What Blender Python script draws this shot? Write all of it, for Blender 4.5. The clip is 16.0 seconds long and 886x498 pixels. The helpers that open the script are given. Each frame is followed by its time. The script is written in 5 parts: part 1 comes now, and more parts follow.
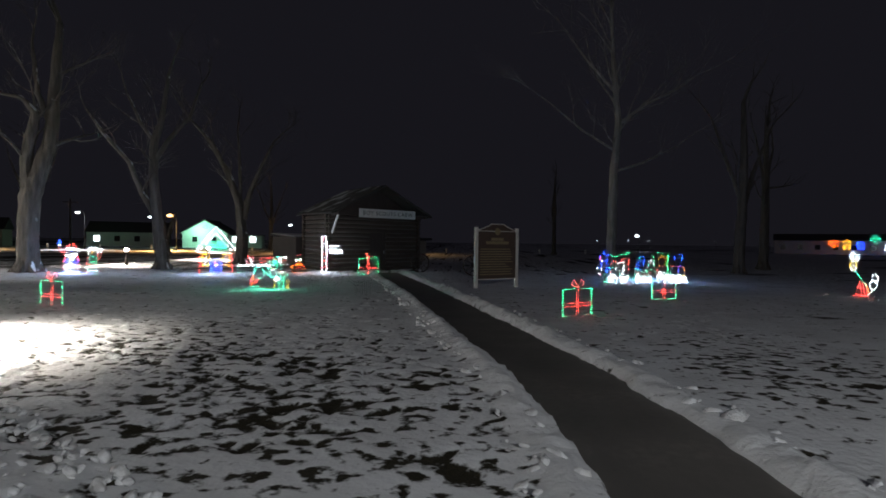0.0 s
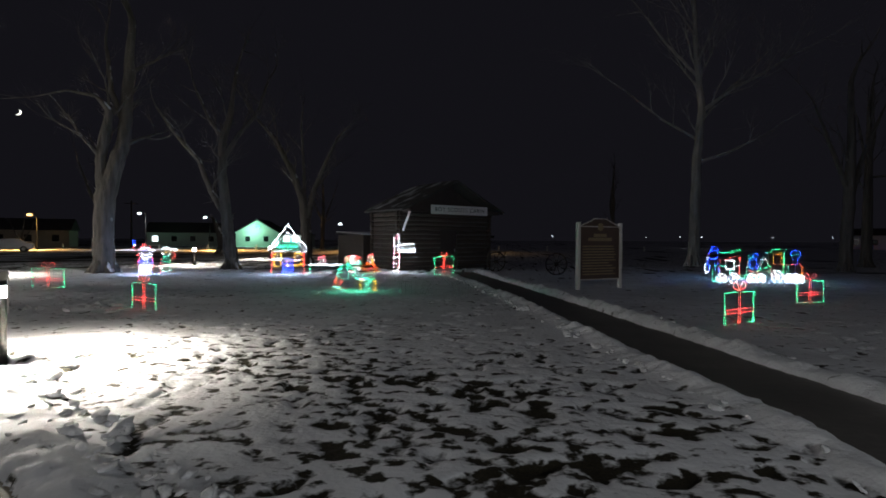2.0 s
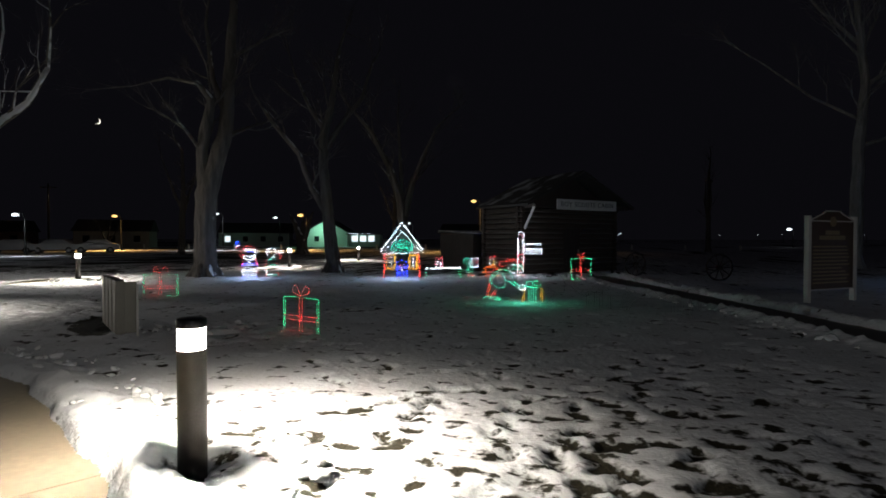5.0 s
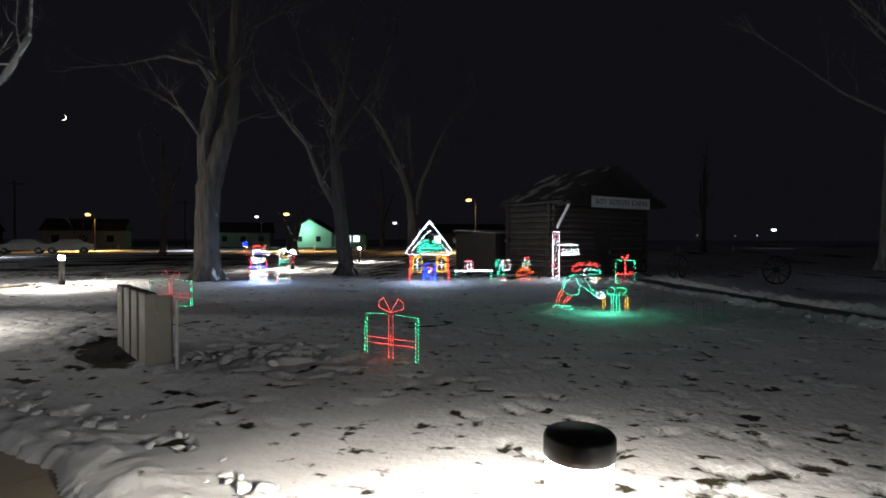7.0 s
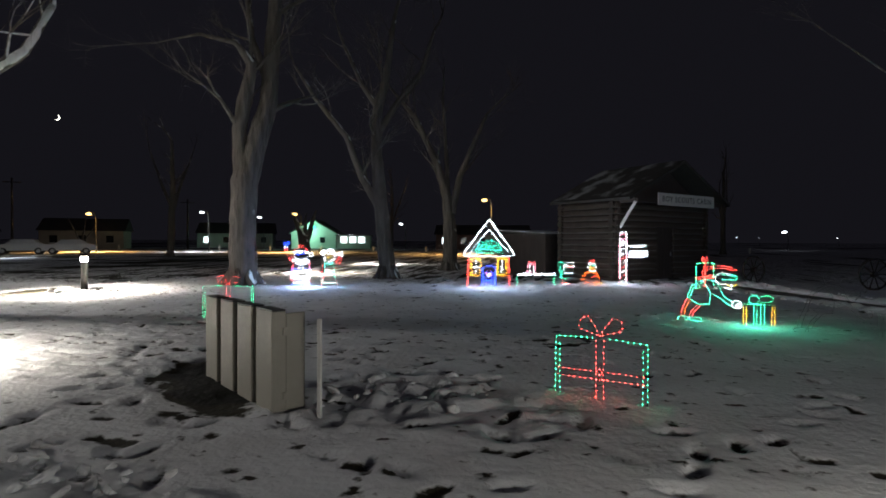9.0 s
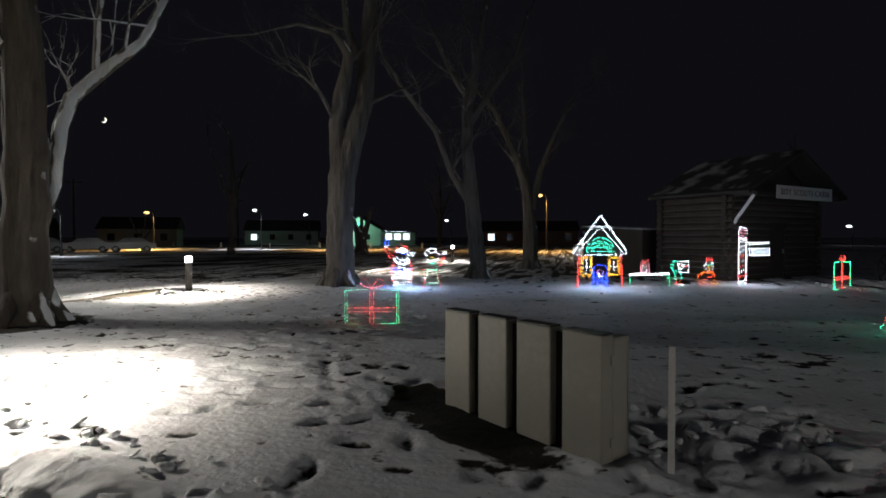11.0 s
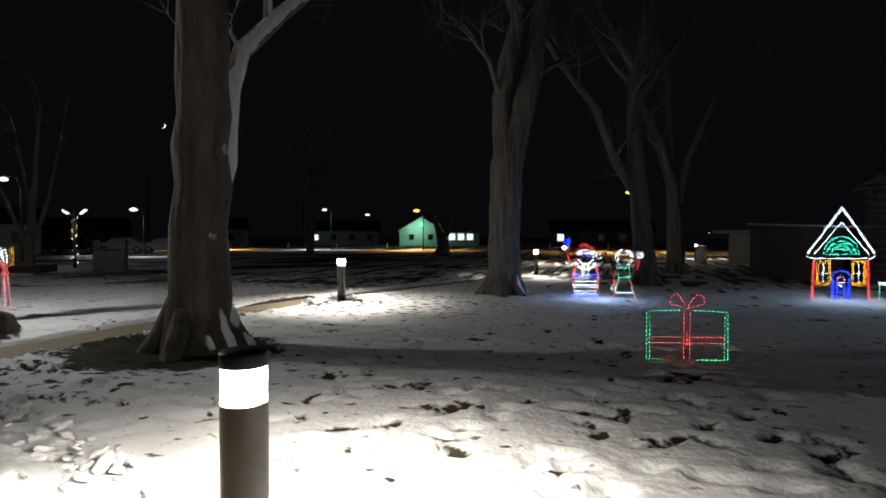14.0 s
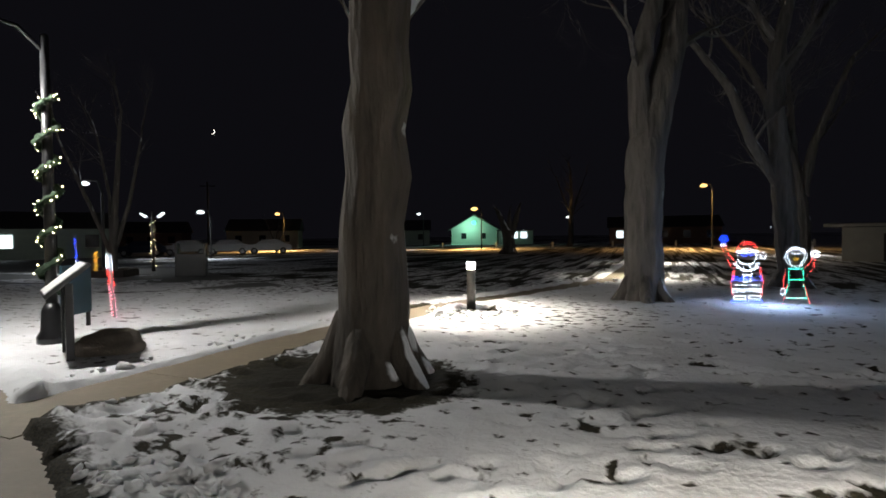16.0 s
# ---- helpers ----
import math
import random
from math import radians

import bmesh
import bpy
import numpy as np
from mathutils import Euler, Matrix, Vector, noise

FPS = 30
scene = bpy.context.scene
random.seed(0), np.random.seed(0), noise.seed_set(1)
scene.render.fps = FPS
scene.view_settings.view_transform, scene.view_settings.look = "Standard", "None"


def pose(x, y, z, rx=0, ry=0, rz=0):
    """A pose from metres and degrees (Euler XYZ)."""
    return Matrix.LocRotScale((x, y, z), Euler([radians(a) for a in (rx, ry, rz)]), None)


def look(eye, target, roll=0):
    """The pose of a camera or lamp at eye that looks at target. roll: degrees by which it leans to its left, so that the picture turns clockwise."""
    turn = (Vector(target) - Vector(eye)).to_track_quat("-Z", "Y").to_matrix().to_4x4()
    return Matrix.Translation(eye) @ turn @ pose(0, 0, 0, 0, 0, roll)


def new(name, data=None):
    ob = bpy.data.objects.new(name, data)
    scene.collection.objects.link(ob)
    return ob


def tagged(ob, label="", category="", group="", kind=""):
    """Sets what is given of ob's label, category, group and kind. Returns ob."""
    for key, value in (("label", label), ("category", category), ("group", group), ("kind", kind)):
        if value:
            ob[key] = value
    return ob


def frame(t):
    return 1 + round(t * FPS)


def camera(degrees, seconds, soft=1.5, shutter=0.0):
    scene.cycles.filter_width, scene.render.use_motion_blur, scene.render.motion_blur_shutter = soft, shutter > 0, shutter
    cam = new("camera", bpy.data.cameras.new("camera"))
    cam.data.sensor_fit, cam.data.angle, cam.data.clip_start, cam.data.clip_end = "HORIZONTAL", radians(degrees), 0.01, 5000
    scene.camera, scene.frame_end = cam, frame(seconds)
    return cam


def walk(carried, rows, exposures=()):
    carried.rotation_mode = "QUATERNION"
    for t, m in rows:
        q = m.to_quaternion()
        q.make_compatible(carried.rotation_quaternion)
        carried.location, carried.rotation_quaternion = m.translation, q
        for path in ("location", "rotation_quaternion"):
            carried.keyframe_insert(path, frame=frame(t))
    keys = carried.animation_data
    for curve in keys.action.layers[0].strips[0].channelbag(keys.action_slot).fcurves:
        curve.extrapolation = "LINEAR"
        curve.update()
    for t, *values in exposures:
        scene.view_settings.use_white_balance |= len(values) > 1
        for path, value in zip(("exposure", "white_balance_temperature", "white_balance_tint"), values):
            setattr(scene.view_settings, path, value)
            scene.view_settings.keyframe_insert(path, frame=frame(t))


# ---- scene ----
cam = camera(79.0, 16.0, soft=1.7)
# seconds, eye x, y, z, yaw, pitch, roll
ROWS = [
    (0.0, 3.892, 2.429, 1.630, 1.680, -0.723, -0.721),
    (0.5, 3.612, 2.662, 1.617, 3.521, -0.800, -0.560),
    (1.0, 3.167, 3.023, 1.585, 3.870, -0.838, -0.468),
    (1.5, 2.608, 3.444, 1.576, 4.708, -0.897, -0.395),
    (2.0, 2.038, 3.822, 1.585, 5.957, -0.961, -0.310),
    (2.5, 1.474, 4.146, 1.596, 6.845, -0.991, -0.225),
    (3.0, 0.866, 4.674, 1.585, 8.564, -1.003, -0.184),
    (3.5, 0.249, 5.137, 1.570, 9.097, -1.007, -0.154),
    (4.0, -0.375, 5.568, 1.571, 10.383, -1.015, -0.095),
    (4.5, -0.962, 5.988, 1.586, 11.448, -1.048, -0.036),
    (5.0, -1.512, 6.480, 1.586, 11.598, -1.062, -0.070),
    (7.5, -4.481, 8.482, 1.554, 8.604, -0.989, -0.185),
    (8.0, -5.078, 8.884, 1.523, 8.432, -0.919, -0.242),
    (8.5, -5.691, 9.261, 1.508, 8.179, -0.888, -0.266),
    (9.0, -6.303, 9.588, 1.510, 8.555, -0.847, -0.286),
    (9.5, -6.869, 9.746, 1.535, 10.104, -0.932, -0.243),
    (10.0, -7.388, 9.873, 1.562, 10.915, -1.140, -0.126),
    (12.5, -11.023, 10.964, 1.557, 13.625, -1.240, -0.015),
    (13.0, -11.730, 11.374, 1.522, 14.375, -1.205, -0.013),
    (13.5, -12.339, 11.815, 1.497, 16.000, -1.164, -0.067),
    (14.0, -12.854, 12.139, 1.506, 16.745, -1.202, -0.058),
    (14.5, -13.316, 12.319, 1.526, 16.710, -1.245, -0.053),
    (15.0, -13.808, 12.493, 1.530, 16.519, -1.205, -0.039),
    (15.5, -14.467, 12.687, 1.530, 17.823, -1.214, 0.230),
    (16.0, -15.186, 12.933, 1.534, 21.155, -1.315, 0.710),
]
EXPOSURES = [(0.0, 1.22), (1.0, 1.25), (2.0, 0.85), (3.0, 0.2), (3.5, -0.12), (5.0, -0.22), (7.5, 0.8), (9.0, 0.98), (10.0, 0.75), (12.5, -0.35), (13.5, -0.45), (14.5, -0.38), (16.0, 0.15)]
walk(cam, [(t, pose(x, y, z, 90 + pitch, roll, yaw)) for t, x, y, z, yaw, pitch, roll in ROWS], EXPOSURES)

# ---- night sky ----
world = bpy.data.worlds.new("night_sky")
scene.world = world
world.use_nodes = True
wn = world.node_tree
wn.nodes["Background"].inputs[0].default_value = (0.75, 0.72, 1.0, 1)
wn.nodes["Background"].inputs[1].default_value = 0.0045


def lamp(name, place, watts, colour, size=0.12, target=None, spread=180, blend=1.0):
    """A lamp at a luminaire: a small disc looking down at its target."""
    data = bpy.data.lights.new(name, "SPOT" if target else "POINT")
    data.energy, data.color, data.shadow_soft_size = watts, colour, size
    ob = new(name, data)
    if target:
        data.spot_size, data.spot_blend = radians(spread), blend
        ob.matrix_world = look(place, target)
    else:
        ob.location = place
    return ob


WARM, COOL, AMBER = (1.0, 0.86, 0.66), (0.85, 0.93, 1.0), (1.0, 0.55, 0.18)
LAMP_POST, BOLLARD_WATTS = (-23.4, 18.2), 1050
lamp("lamp_post_light", (-23.75, 17.25, 4.05), 760, (1.0, 0.99, 0.95))
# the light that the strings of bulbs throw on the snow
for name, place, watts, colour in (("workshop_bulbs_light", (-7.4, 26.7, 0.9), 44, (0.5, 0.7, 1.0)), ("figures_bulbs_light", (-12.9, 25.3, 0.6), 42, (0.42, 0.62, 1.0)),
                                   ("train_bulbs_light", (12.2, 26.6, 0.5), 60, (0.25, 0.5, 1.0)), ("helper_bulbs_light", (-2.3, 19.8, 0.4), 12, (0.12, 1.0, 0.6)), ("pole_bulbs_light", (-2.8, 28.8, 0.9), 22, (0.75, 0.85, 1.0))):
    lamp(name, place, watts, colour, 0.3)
# unseen lamp added behind the camera to brighten the near snow and trees
lamp("fill_light_behind", (8.0, -4.5, 5.0), 900, (0.95, 0.98, 1.0))


# ---- materials ----
def material(name, build, rough=0.8, metal=0.0):
    m = bpy.data.materials.new(name)
    m.use_nodes = True
    nt = m.node_tree
    b = nt.nodes["Principled BSDF"]
    b.inputs["Roughness"].default_value, b.inputs["Metallic"].default_value = rough, metal
    build(nt, b)
    return m


def nd(nt, kind, **values):
    n = nt.nodes.new(kind)
    for k, v in values.items():
        n.inputs[k.replace("_", " ")].default_value = v
    return n


def mixed(nt, fac, a, b):
    n = nt.nodes.new("ShaderNodeMix")
    n.data_type = "RGBA"
    for socket, v in ((n.inputs[0], fac), (n.inputs[6], a), (n.inputs[7], b)):
        if hasattr(v, "is_output"):
            nt.links.new(v, socket)
        elif isinstance(v, (int, float)):
            socket.default_value = v
        else:
            socket.default_value = (*v, 1)
    return n.outputs[2]


def grain(nt, scale, detail=5.0, low=0.35, high=0.65, stretch=(1, 1, 1)):
    """A noise between 0 and 1 in object space, in metres."""
    tc = nt.nodes.new("ShaderNodeTexCoord")
    mp = nd(nt, "ShaderNodeMapping", Scale=stretch)
    no = nd(nt, "ShaderNodeTexNoise", Scale=scale, Detail=detail)
    mr = nd(nt, "ShaderNodeMapRange", From_Min=low, From_Max=high)
    nt.links.new(tc.outputs["Object"], mp.inputs[0])
    nt.links.new(mp.outputs[0], no.inputs["Vector"])
    nt.links.new(no.outputs[0], mr.inputs[0])
    return mr.outputs[0]


def relief(nt, b, height, strength=0.4, distance=0.02):
    bp = nd(nt, "ShaderNodeBump", Strength=strength, Distance=distance)
    nt.links.new(height, bp.inputs["Height"])
    nt.links.new(bp.outputs[0], b.inputs["Normal"])


def plain(name, colour, other=None, scale=6.0, rough=0.75, metal=0.0, bump=0.25, stretch=(1, 1, 1)):
    """A surface with two tones of grain at two scales and a fine relief."""
    other = other or tuple(c * 0.72 for c in colour)

    def build(nt, b):
        big, small = grain(nt, scale, 4, stretch=stretch), grain(nt, scale * 9, 3, 0.3, 0.7, stretch)
        c = mixed(nt, big, colour, other)
        c = mixed(nt, small, c, tuple((p + q) * 0.45 for p, q in zip(colour, other)))
        nt.links.new(c, b.inputs["Base Color"])
        relief(nt, b, small, bump, 0.008)
    return material(name, build, rough, metal)


def glow(name, colour, strength):
    def build(nt, b):
        b.inputs["Base Color"].default_value = (*colour, 1)
        b.inputs["Emission Color"].default_value = (*colour, 1)
        b.inputs["Emission Strength"].default_value = strength
    return material(name, build, 0.4)


def snow_build(nt, b):
    at, th = nt.nodes.new("ShaderNodeAttribute"), nt.nodes.new("ShaderNodeAttribute")
    at.attribute_name, th.attribute_name = "bare", "thin"
    fine, mid = grain(nt, 14, 6, 0.3, 0.7), grain(nt, 1.1, 4, 0.3, 0.7)
    blade = grain(nt, 60, 4, 0.3, 0.7)

    def sums(a, k, c):
        n = nd(nt, "ShaderNodeMath")
        n.operation = "MULTIPLY_ADD"
        nt.links.new(a, n.inputs[0])
        n.inputs[1].default_value = k
        if hasattr(c, "is_output"):
            nt.links.new(c, n.inputs[2])
        else:
            n.inputs[2].default_value = c
        return n.outputs[0]

    edge = nd(nt, "ShaderNodeMapRange", From_Min=0.6, From_Max=0.95)
    nt.links.new(sums(fine, 0.5, at.outputs["Fac"]), edge.inputs[0])
    # small melt holes where the cover is thin
    speck = nd(nt, "ShaderNodeMapRange", From_Min=0.675, From_Max=0.75)
    hole = grain(nt, 5.4, 6, 0.0, 1.0, (1, 1.25, 1))
    nt.links.new(sums(th.outputs["Fac"], 0.172, sums(hole, 1.0, 0.012)), speck.inputs[0])
    top = nd(nt, "ShaderNodeMath")
    top.operation = "MAXIMUM"
    nt.links.new(edge.outputs[0], top.inputs[0])
    nt.links.new(speck.outputs[0], top.inputs[1])
    white = mixed(nt, mid, (0.82, 0.83, 0.85), (0.68, 0.68, 0.69))
    grass = mixed(nt, blade, (0.014, 0.013, 0.009), (0.045, 0.037, 0.022))
    darkest = nd(nt, "ShaderNodeMapRange", From_Min=1.1, From_Max=1.7)
    nt.links.new(at.outputs["Fac"], darkest.inputs[0])
    grass = mixed(nt, darkest.outputs[0], grass, (0.009, 0.008, 0.007))
    nt.links.new(mixed(nt, top.outputs[0], white, grass), b.inputs["Base Color"])
    relief(nt, b, sums(top.outputs[0], -0.8, fine), 0.5, 0.016)
    b.inputs["Specular IOR Level"].default_value = 0.2


SNOW_GROUND = material("snow_over_grass", snow_build, 0.85)


def lump_build(nt, b):
    fine = grain(nt, 18, 6, 0.3, 0.7)
    nt.links.new(mixed(nt, grain(nt, 3, 3), (0.82, 0.83, 0.85), (0.62, 0.61, 0.6)), b.inputs["Base Color"])
    relief(nt, b, fine, 0.5, 0.03)


def roof_build(nt, b):
    c = mixed(nt, grain(nt, 1.3, 6, 0.34, 0.5, (0.6, 1, 1)), (0.5, 0.51, 0.53), (0.05, 0.046, 0.042))
    nt.links.new(c, b.inputs["Base Color"])
    relief(nt, b, grain(nt, 12, 5), 0.4, 0.02)


ROOFSNOW = material("thin_snow_on_shingles", roof_build, 0.9)
SNOW = material("ploughed_snow", lump_build, 0.85)
ASPHALT = plain("damp_dark_asphalt", (0.18, 0.165, 0.15), (0.105, 0.098, 0.09), 1.3, 0.55, 0, 0.3)
CONCRETE = plain("tan_concrete", (0.26, 0.21, 0.145), (0.2, 0.165, 0.115), 1.4, 0.7, 0, 0.15)
ROAD = plain("worn_road", (0.16, 0.15, 0.14), (0.1, 0.1, 0.1), 0.4, 0.7, 0, 0.15)
BRONZE = plain("bronze_painted_metal", (0.1, 0.09, 0.08), (0.075, 0.068, 0.06), 8, 0.45, 0.3, 0.05)
BLACK = plain("black_painted_metal", (0.02, 0.02, 0.022), (0.012, 0.012, 0.012), 8, 0.4, 0.2, 0.05)
WIRE = plain("green_wire_frame", (0.03, 0.05, 0.035), None, 10, 0.5, 0.4, 0.05)
VINYL = plain("tan_vinyl", (0.33, 0.31, 0.26), (0.27, 0.25, 0.21), 2.0, 0.55, 0, 0.05)
LOG = plain("weathered_log", (0.07, 0.05, 0.038), (0.036, 0.028, 0.022), 3.0, 0.85, 0, 0.6, (0.15, 1, 1))
CHINK = plain("grey_chinking", (0.13, 0.12, 0.105), (0.08, 0.075, 0.07), 5, 0.9)
DARKWOOD = plain("dark_stained_wood", (0.05, 0.035, 0.028), (0.03, 0.022, 0.018), 4, 0.7, 0, 0.3, (1, 1, 0.2))
WHITEWOOD = plain("white_painted_wood", (0.75, 0.73, 0.7), (0.6, 0.58, 0.55), 5, 0.6, 0, 0.15)
BOARD = plain("brown_sign_panel", (0.1, 0.065, 0.05), (0.07, 0.045, 0.036), 4, 0.5, 0, 0.1)
LETTER = plain("black_lettering", (0.03, 0.03, 0.03), None, 10, 0.6)
GOLD = plain("faded_gold_lettering", (0.33, 0.26, 0.15), None, 10, 0.6)
SIDING = plain("pale_green_siding", (0.5, 0.6, 0.5), (0.42, 0.5, 0.43), 2, 0.7, 0, 0.1, (0.2, 0.2, 3))
TANWALL = plain("tan_block_wall", (0.4, 0.36, 0.29), (0.33, 0.3, 0.25), 1.5, 0.85)
ROOF = plain("dark_shingle_roof", (0.06, 0.055, 0.05), (0.04, 0.038, 0.036), 3, 0.9)
BRICK = plain("brown_brick_wall", (0.24, 0.14, 0.1), (0.16, 0.1, 0.08), 2, 0.85)
GLASS = plain("dark_window_glass", (0.02, 0.022, 0.025), None, 1, 0.08, 0, 0.0)
STONE = plain("brown_boulder", (0.16, 0.13, 0.1), (0.09, 0.075, 0.06), 4, 0.9, 0, 0.7)
CARWHITE = plain("white_car_paint", (0.72, 0.73, 0.74), (0.68, 0.69, 0.7), 1, 0.25, 0, 0.0)
CARDARK = plain("dark_blue_car_paint", (0.03, 0.04, 0.07), None, 1, 0.25, 0, 0.0)
RUBBER = plain("black_rubber", (0.02, 0.02, 0.02), None, 8, 0.8)
STEEL = plain("galvanised_steel", (0.4, 0.41, 0.42), None, 6, 0.4, 0.8, 0.05)
BLUEPANEL = plain("blue_green_panel", (0.012, 0.04, 0.09), (0.015, 0.05, 0.045), 1.5, 0.5, 0, 0.05)
GARLAND = plain("green_garland", (0.02, 0.05, 0.02), None, 20, 0.8, 0, 0.8)
NEEDLES = plain("dead_brown_brush", (0.07, 0.055, 0.04), None, 10, 0.9)


def bark_build(snowy, tone):
    def build(nt, b):
        rid = grain(nt, 7, 6, 0.3, 0.7, (1, 1, 0.16))
        big = grain(nt, 1.6, 3, 0.35, 0.65)
        c = mixed(nt, rid, tuple(0.035 * t for t in tone), tuple(0.17 * t for t in tone))
        c = mixed(nt, big, c, tuple(0.11 * t for t in tone))
        if snowy:
            # snow blown onto one side of the bark
            ge = nt.nodes.new("ShaderNodeNewGeometry")
            dot = nt.nodes.new("ShaderNodeVectorMath")
            dot.operation = "DOT_PRODUCT"
            nt.links.new(ge.outputs["Normal"], dot.inputs[0])
            dot.inputs[1].default_value = (0.72, -0.1, 0.69)
            mul = nd(nt, "ShaderNodeMath")
            mul.operation = "MULTIPLY_ADD"
            nt.links.new(grain(nt, 2.2, 4, 0.3, 0.7), mul.inputs[0])
            mul.inputs[1].default_value = 0.5
            nt.links.new(dot.outputs["Value"], mul.inputs[2])
            mr = nd(nt, "ShaderNodeMapRange", From_Min=snowy, From_Max=snowy + 0.1)
            nt.links.new(mul.outputs[0], mr.inputs[0])
            c = mixed(nt, mr.outputs[0], c, (0.8, 0.81, 0.83))
        nt.links.new(c, b.inputs["Base Color"])
        relief(nt, b, rid, 1.0, 0.06)
    return build


BARK = material("furrowed_bark", bark_build(1.18, (0.85, 0.75, 0.66)), 0.9)
BARK_DARK = material("dark_furrowed_bark", bark_build(1.12, (0.66, 0.55, 0.44)), 0.9)
BARK_PALE = material("pale_smooth_bark", bark_build(1.2, (2.4, 2.3, 2.1)), 0.85)
BARK_SNOWY = material("bark_with_blown_snow", bark_build(0.7, (0.8, 0.7, 0.6)), 0.9)

# bulbs
RED = glow("red_bulb", (1.0, 0.055, 0.048), 14.0)
GREEN = glow("green_bulb", (0.035, 1.0, 0.38), 11.0)
TEAL = glow("teal_bulb", (0.04, 0.95, 0.55), 11.5)
WHITE = glow("white_bulb", (0.76, 0.88, 1.0), 22.0)
BLUE = glow("blue_bulb", (0.007, 0.04, 1.0), 28.0)
YELLOW = glow("yellow_bulb", (1.0, 0.42, 0.015), 11.0)
ORANGE = glow("orange_bulb", (1.0, 0.13, 0.012), 12.0)
PINK = glow("pink_bulb", (1.0, 0.25, 0.35), 9.0)
WARMBULB = glow("warm_white_bulb", (1.0, 0.85, 0.45), 16.0)
LENS = glow("bollard_lens", (1.0, 0.95, 0.87), 170)
HEAD_WHITE = glow("white_lamp_head", COOL, 2.5)
HEAD_AMBER = glow("amber_lamp_head", (1.0, 0.6, 0.2), 2.2)
HEAD_POST = glow("post_lamp_head", (1.0, 0.98, 0.92), 40)
HEAD_GREEN = glow("green_lamp_head", (0.1, 1.0, 0.6), 2.5)
MOON = glow("moonlit_rock", (1.0, 0.95, 0.8), 2.5)
LIT_WINDOW = glow("lit_window", (0.8, 0.95, 1.0), 1.6)


# ---- mesh helpers ----
def add_box(bm, sx, sy, sz, m=None, bevel=0.0):
    """A box with its base centre at m's origin."""
    r = bmesh.ops.create_cube(bm, size=1, matrix=(m or Matrix()) @ Matrix.Translation((0, 0, sz / 2)) @ Matrix.Diagonal((sx, sy, sz, 1)))
    if bevel:
        es = list({e for v in r["verts"] for e in v.link_edges})
        bmesh.ops.bevel(bm, geom=es, offset=bevel, segments=1, affect="EDGES")
    return bm


def add_tube(bm, pts, radii, seg=8, rough=0.0, caps=True):
    """A tube along pts, with a radius at each."""
    pts = [Vector(p) for p in pts]
    if not hasattr(radii, "__len__"):
        radii = [radii] * len(pts)
    rings = []
    side = None
    for i, p in enumerate(pts):
        d = (pts[min(i + 1, len(pts) - 1)] - pts[max(i - 1, 0)]).normalized()
        if side is None:
            side = d.orthogonal().normalized()
        side = (side - d * side.dot(d)).normalized()
        up = d.cross(side)
        ring = []
        for k in range(seg):
            a = 2 * math.pi * k / seg
            q = side * math.cos(a) + up * math.sin(a)
            rr = radii[i]
            if rough:
                rr *= 1 + rough * noise.noise((p + q * rr) * 2.2) + 0.5 * rough * math.sin(5 * a + 2 * noise.noise(p * 0.6))
            ring.append(bm.verts.new(p + q * rr))
        rings.append(ring)
    for a, b in zip(rings, rings[1:]):
        for k in range(seg):
            bm.faces.new((a[k], a[(k + 1) % seg], b[(k + 1) % seg], b[k]))
    if caps and seg > 2:
        bm.faces.new(rings[0][::-1])
        bm.faces.new(rings[-1])
    return bm


def add_lathe(bm, profile, seg=20, centre=(0, 0, 0)):
    """A turned form from (radius, height) pairs."""
    cx, cy, cz = centre
    rings = [[bm.verts.new((cx + r * math.cos(2 * math.pi * k / seg), cy + r * math.sin(2 * math.pi * k / seg), cz + z)) for k in range(seg)] for r, z in profile]
    for a, b in zip(rings, rings[1:]):
        for k in range(seg):
            bm.faces.new((a[k], a[(k + 1) % seg], b[(k + 1) % seg], b[k]))
    bm.faces.new(rings[0][::-1])
    bm.faces.new(rings[-1])
    return bm


def mesh_of(name, bm, mats, smooth=False):
    me = bpy.data.meshes.new(name)
    bmesh.ops.recalc_face_normals(bm, faces=bm.faces[:])
    bm.to_mesh(me)
    bm.free()
    for m in (mats if isinstance(mats, (list, tuple)) else [mats]):
        me.materials.append(m)
    if smooth:
        me.polygons.foreach_set("use_smooth", [True] * len(me.polygons))
    return me


def part(name, bm, mat, parent, label="", smooth=False):
    ob = new(name, mesh_of(name, bm, mat, smooth))
    ob.parent = parent
    if label:
        ob["label"] = label
    return ob


def thing(name, m, label, category, group="", kind=""):
    ob = new(name)
    ob.empty_display_size = 0.2
    ob.matrix_world = m
    return tagged(ob, label, category, group, kind)


def single(name, bm, mats, m, label, category, group="", kind="", smooth=False):
    ob = new(name, mesh_of(name, bm, mats, smooth))
    ob.matrix_world = m
    return tagged(ob, label, category, group, kind)


B = bmesh.new


# ---- lie of the land ----
def ground_z(x, y):
    """The turf's height: nearly level, with a shallow dip in the lawn before the cabin."""
    return -0.08 * np.exp(-((x + 3.0) / 5.5) ** 2 - ((y - 22.5) / 4.0) ** 2)


def stand(x, y, turn=0.0, sink=0.0):
    return pose(x, y, float(ground_z(x, y)) + 0.03 - sink, 0, 0, turn)


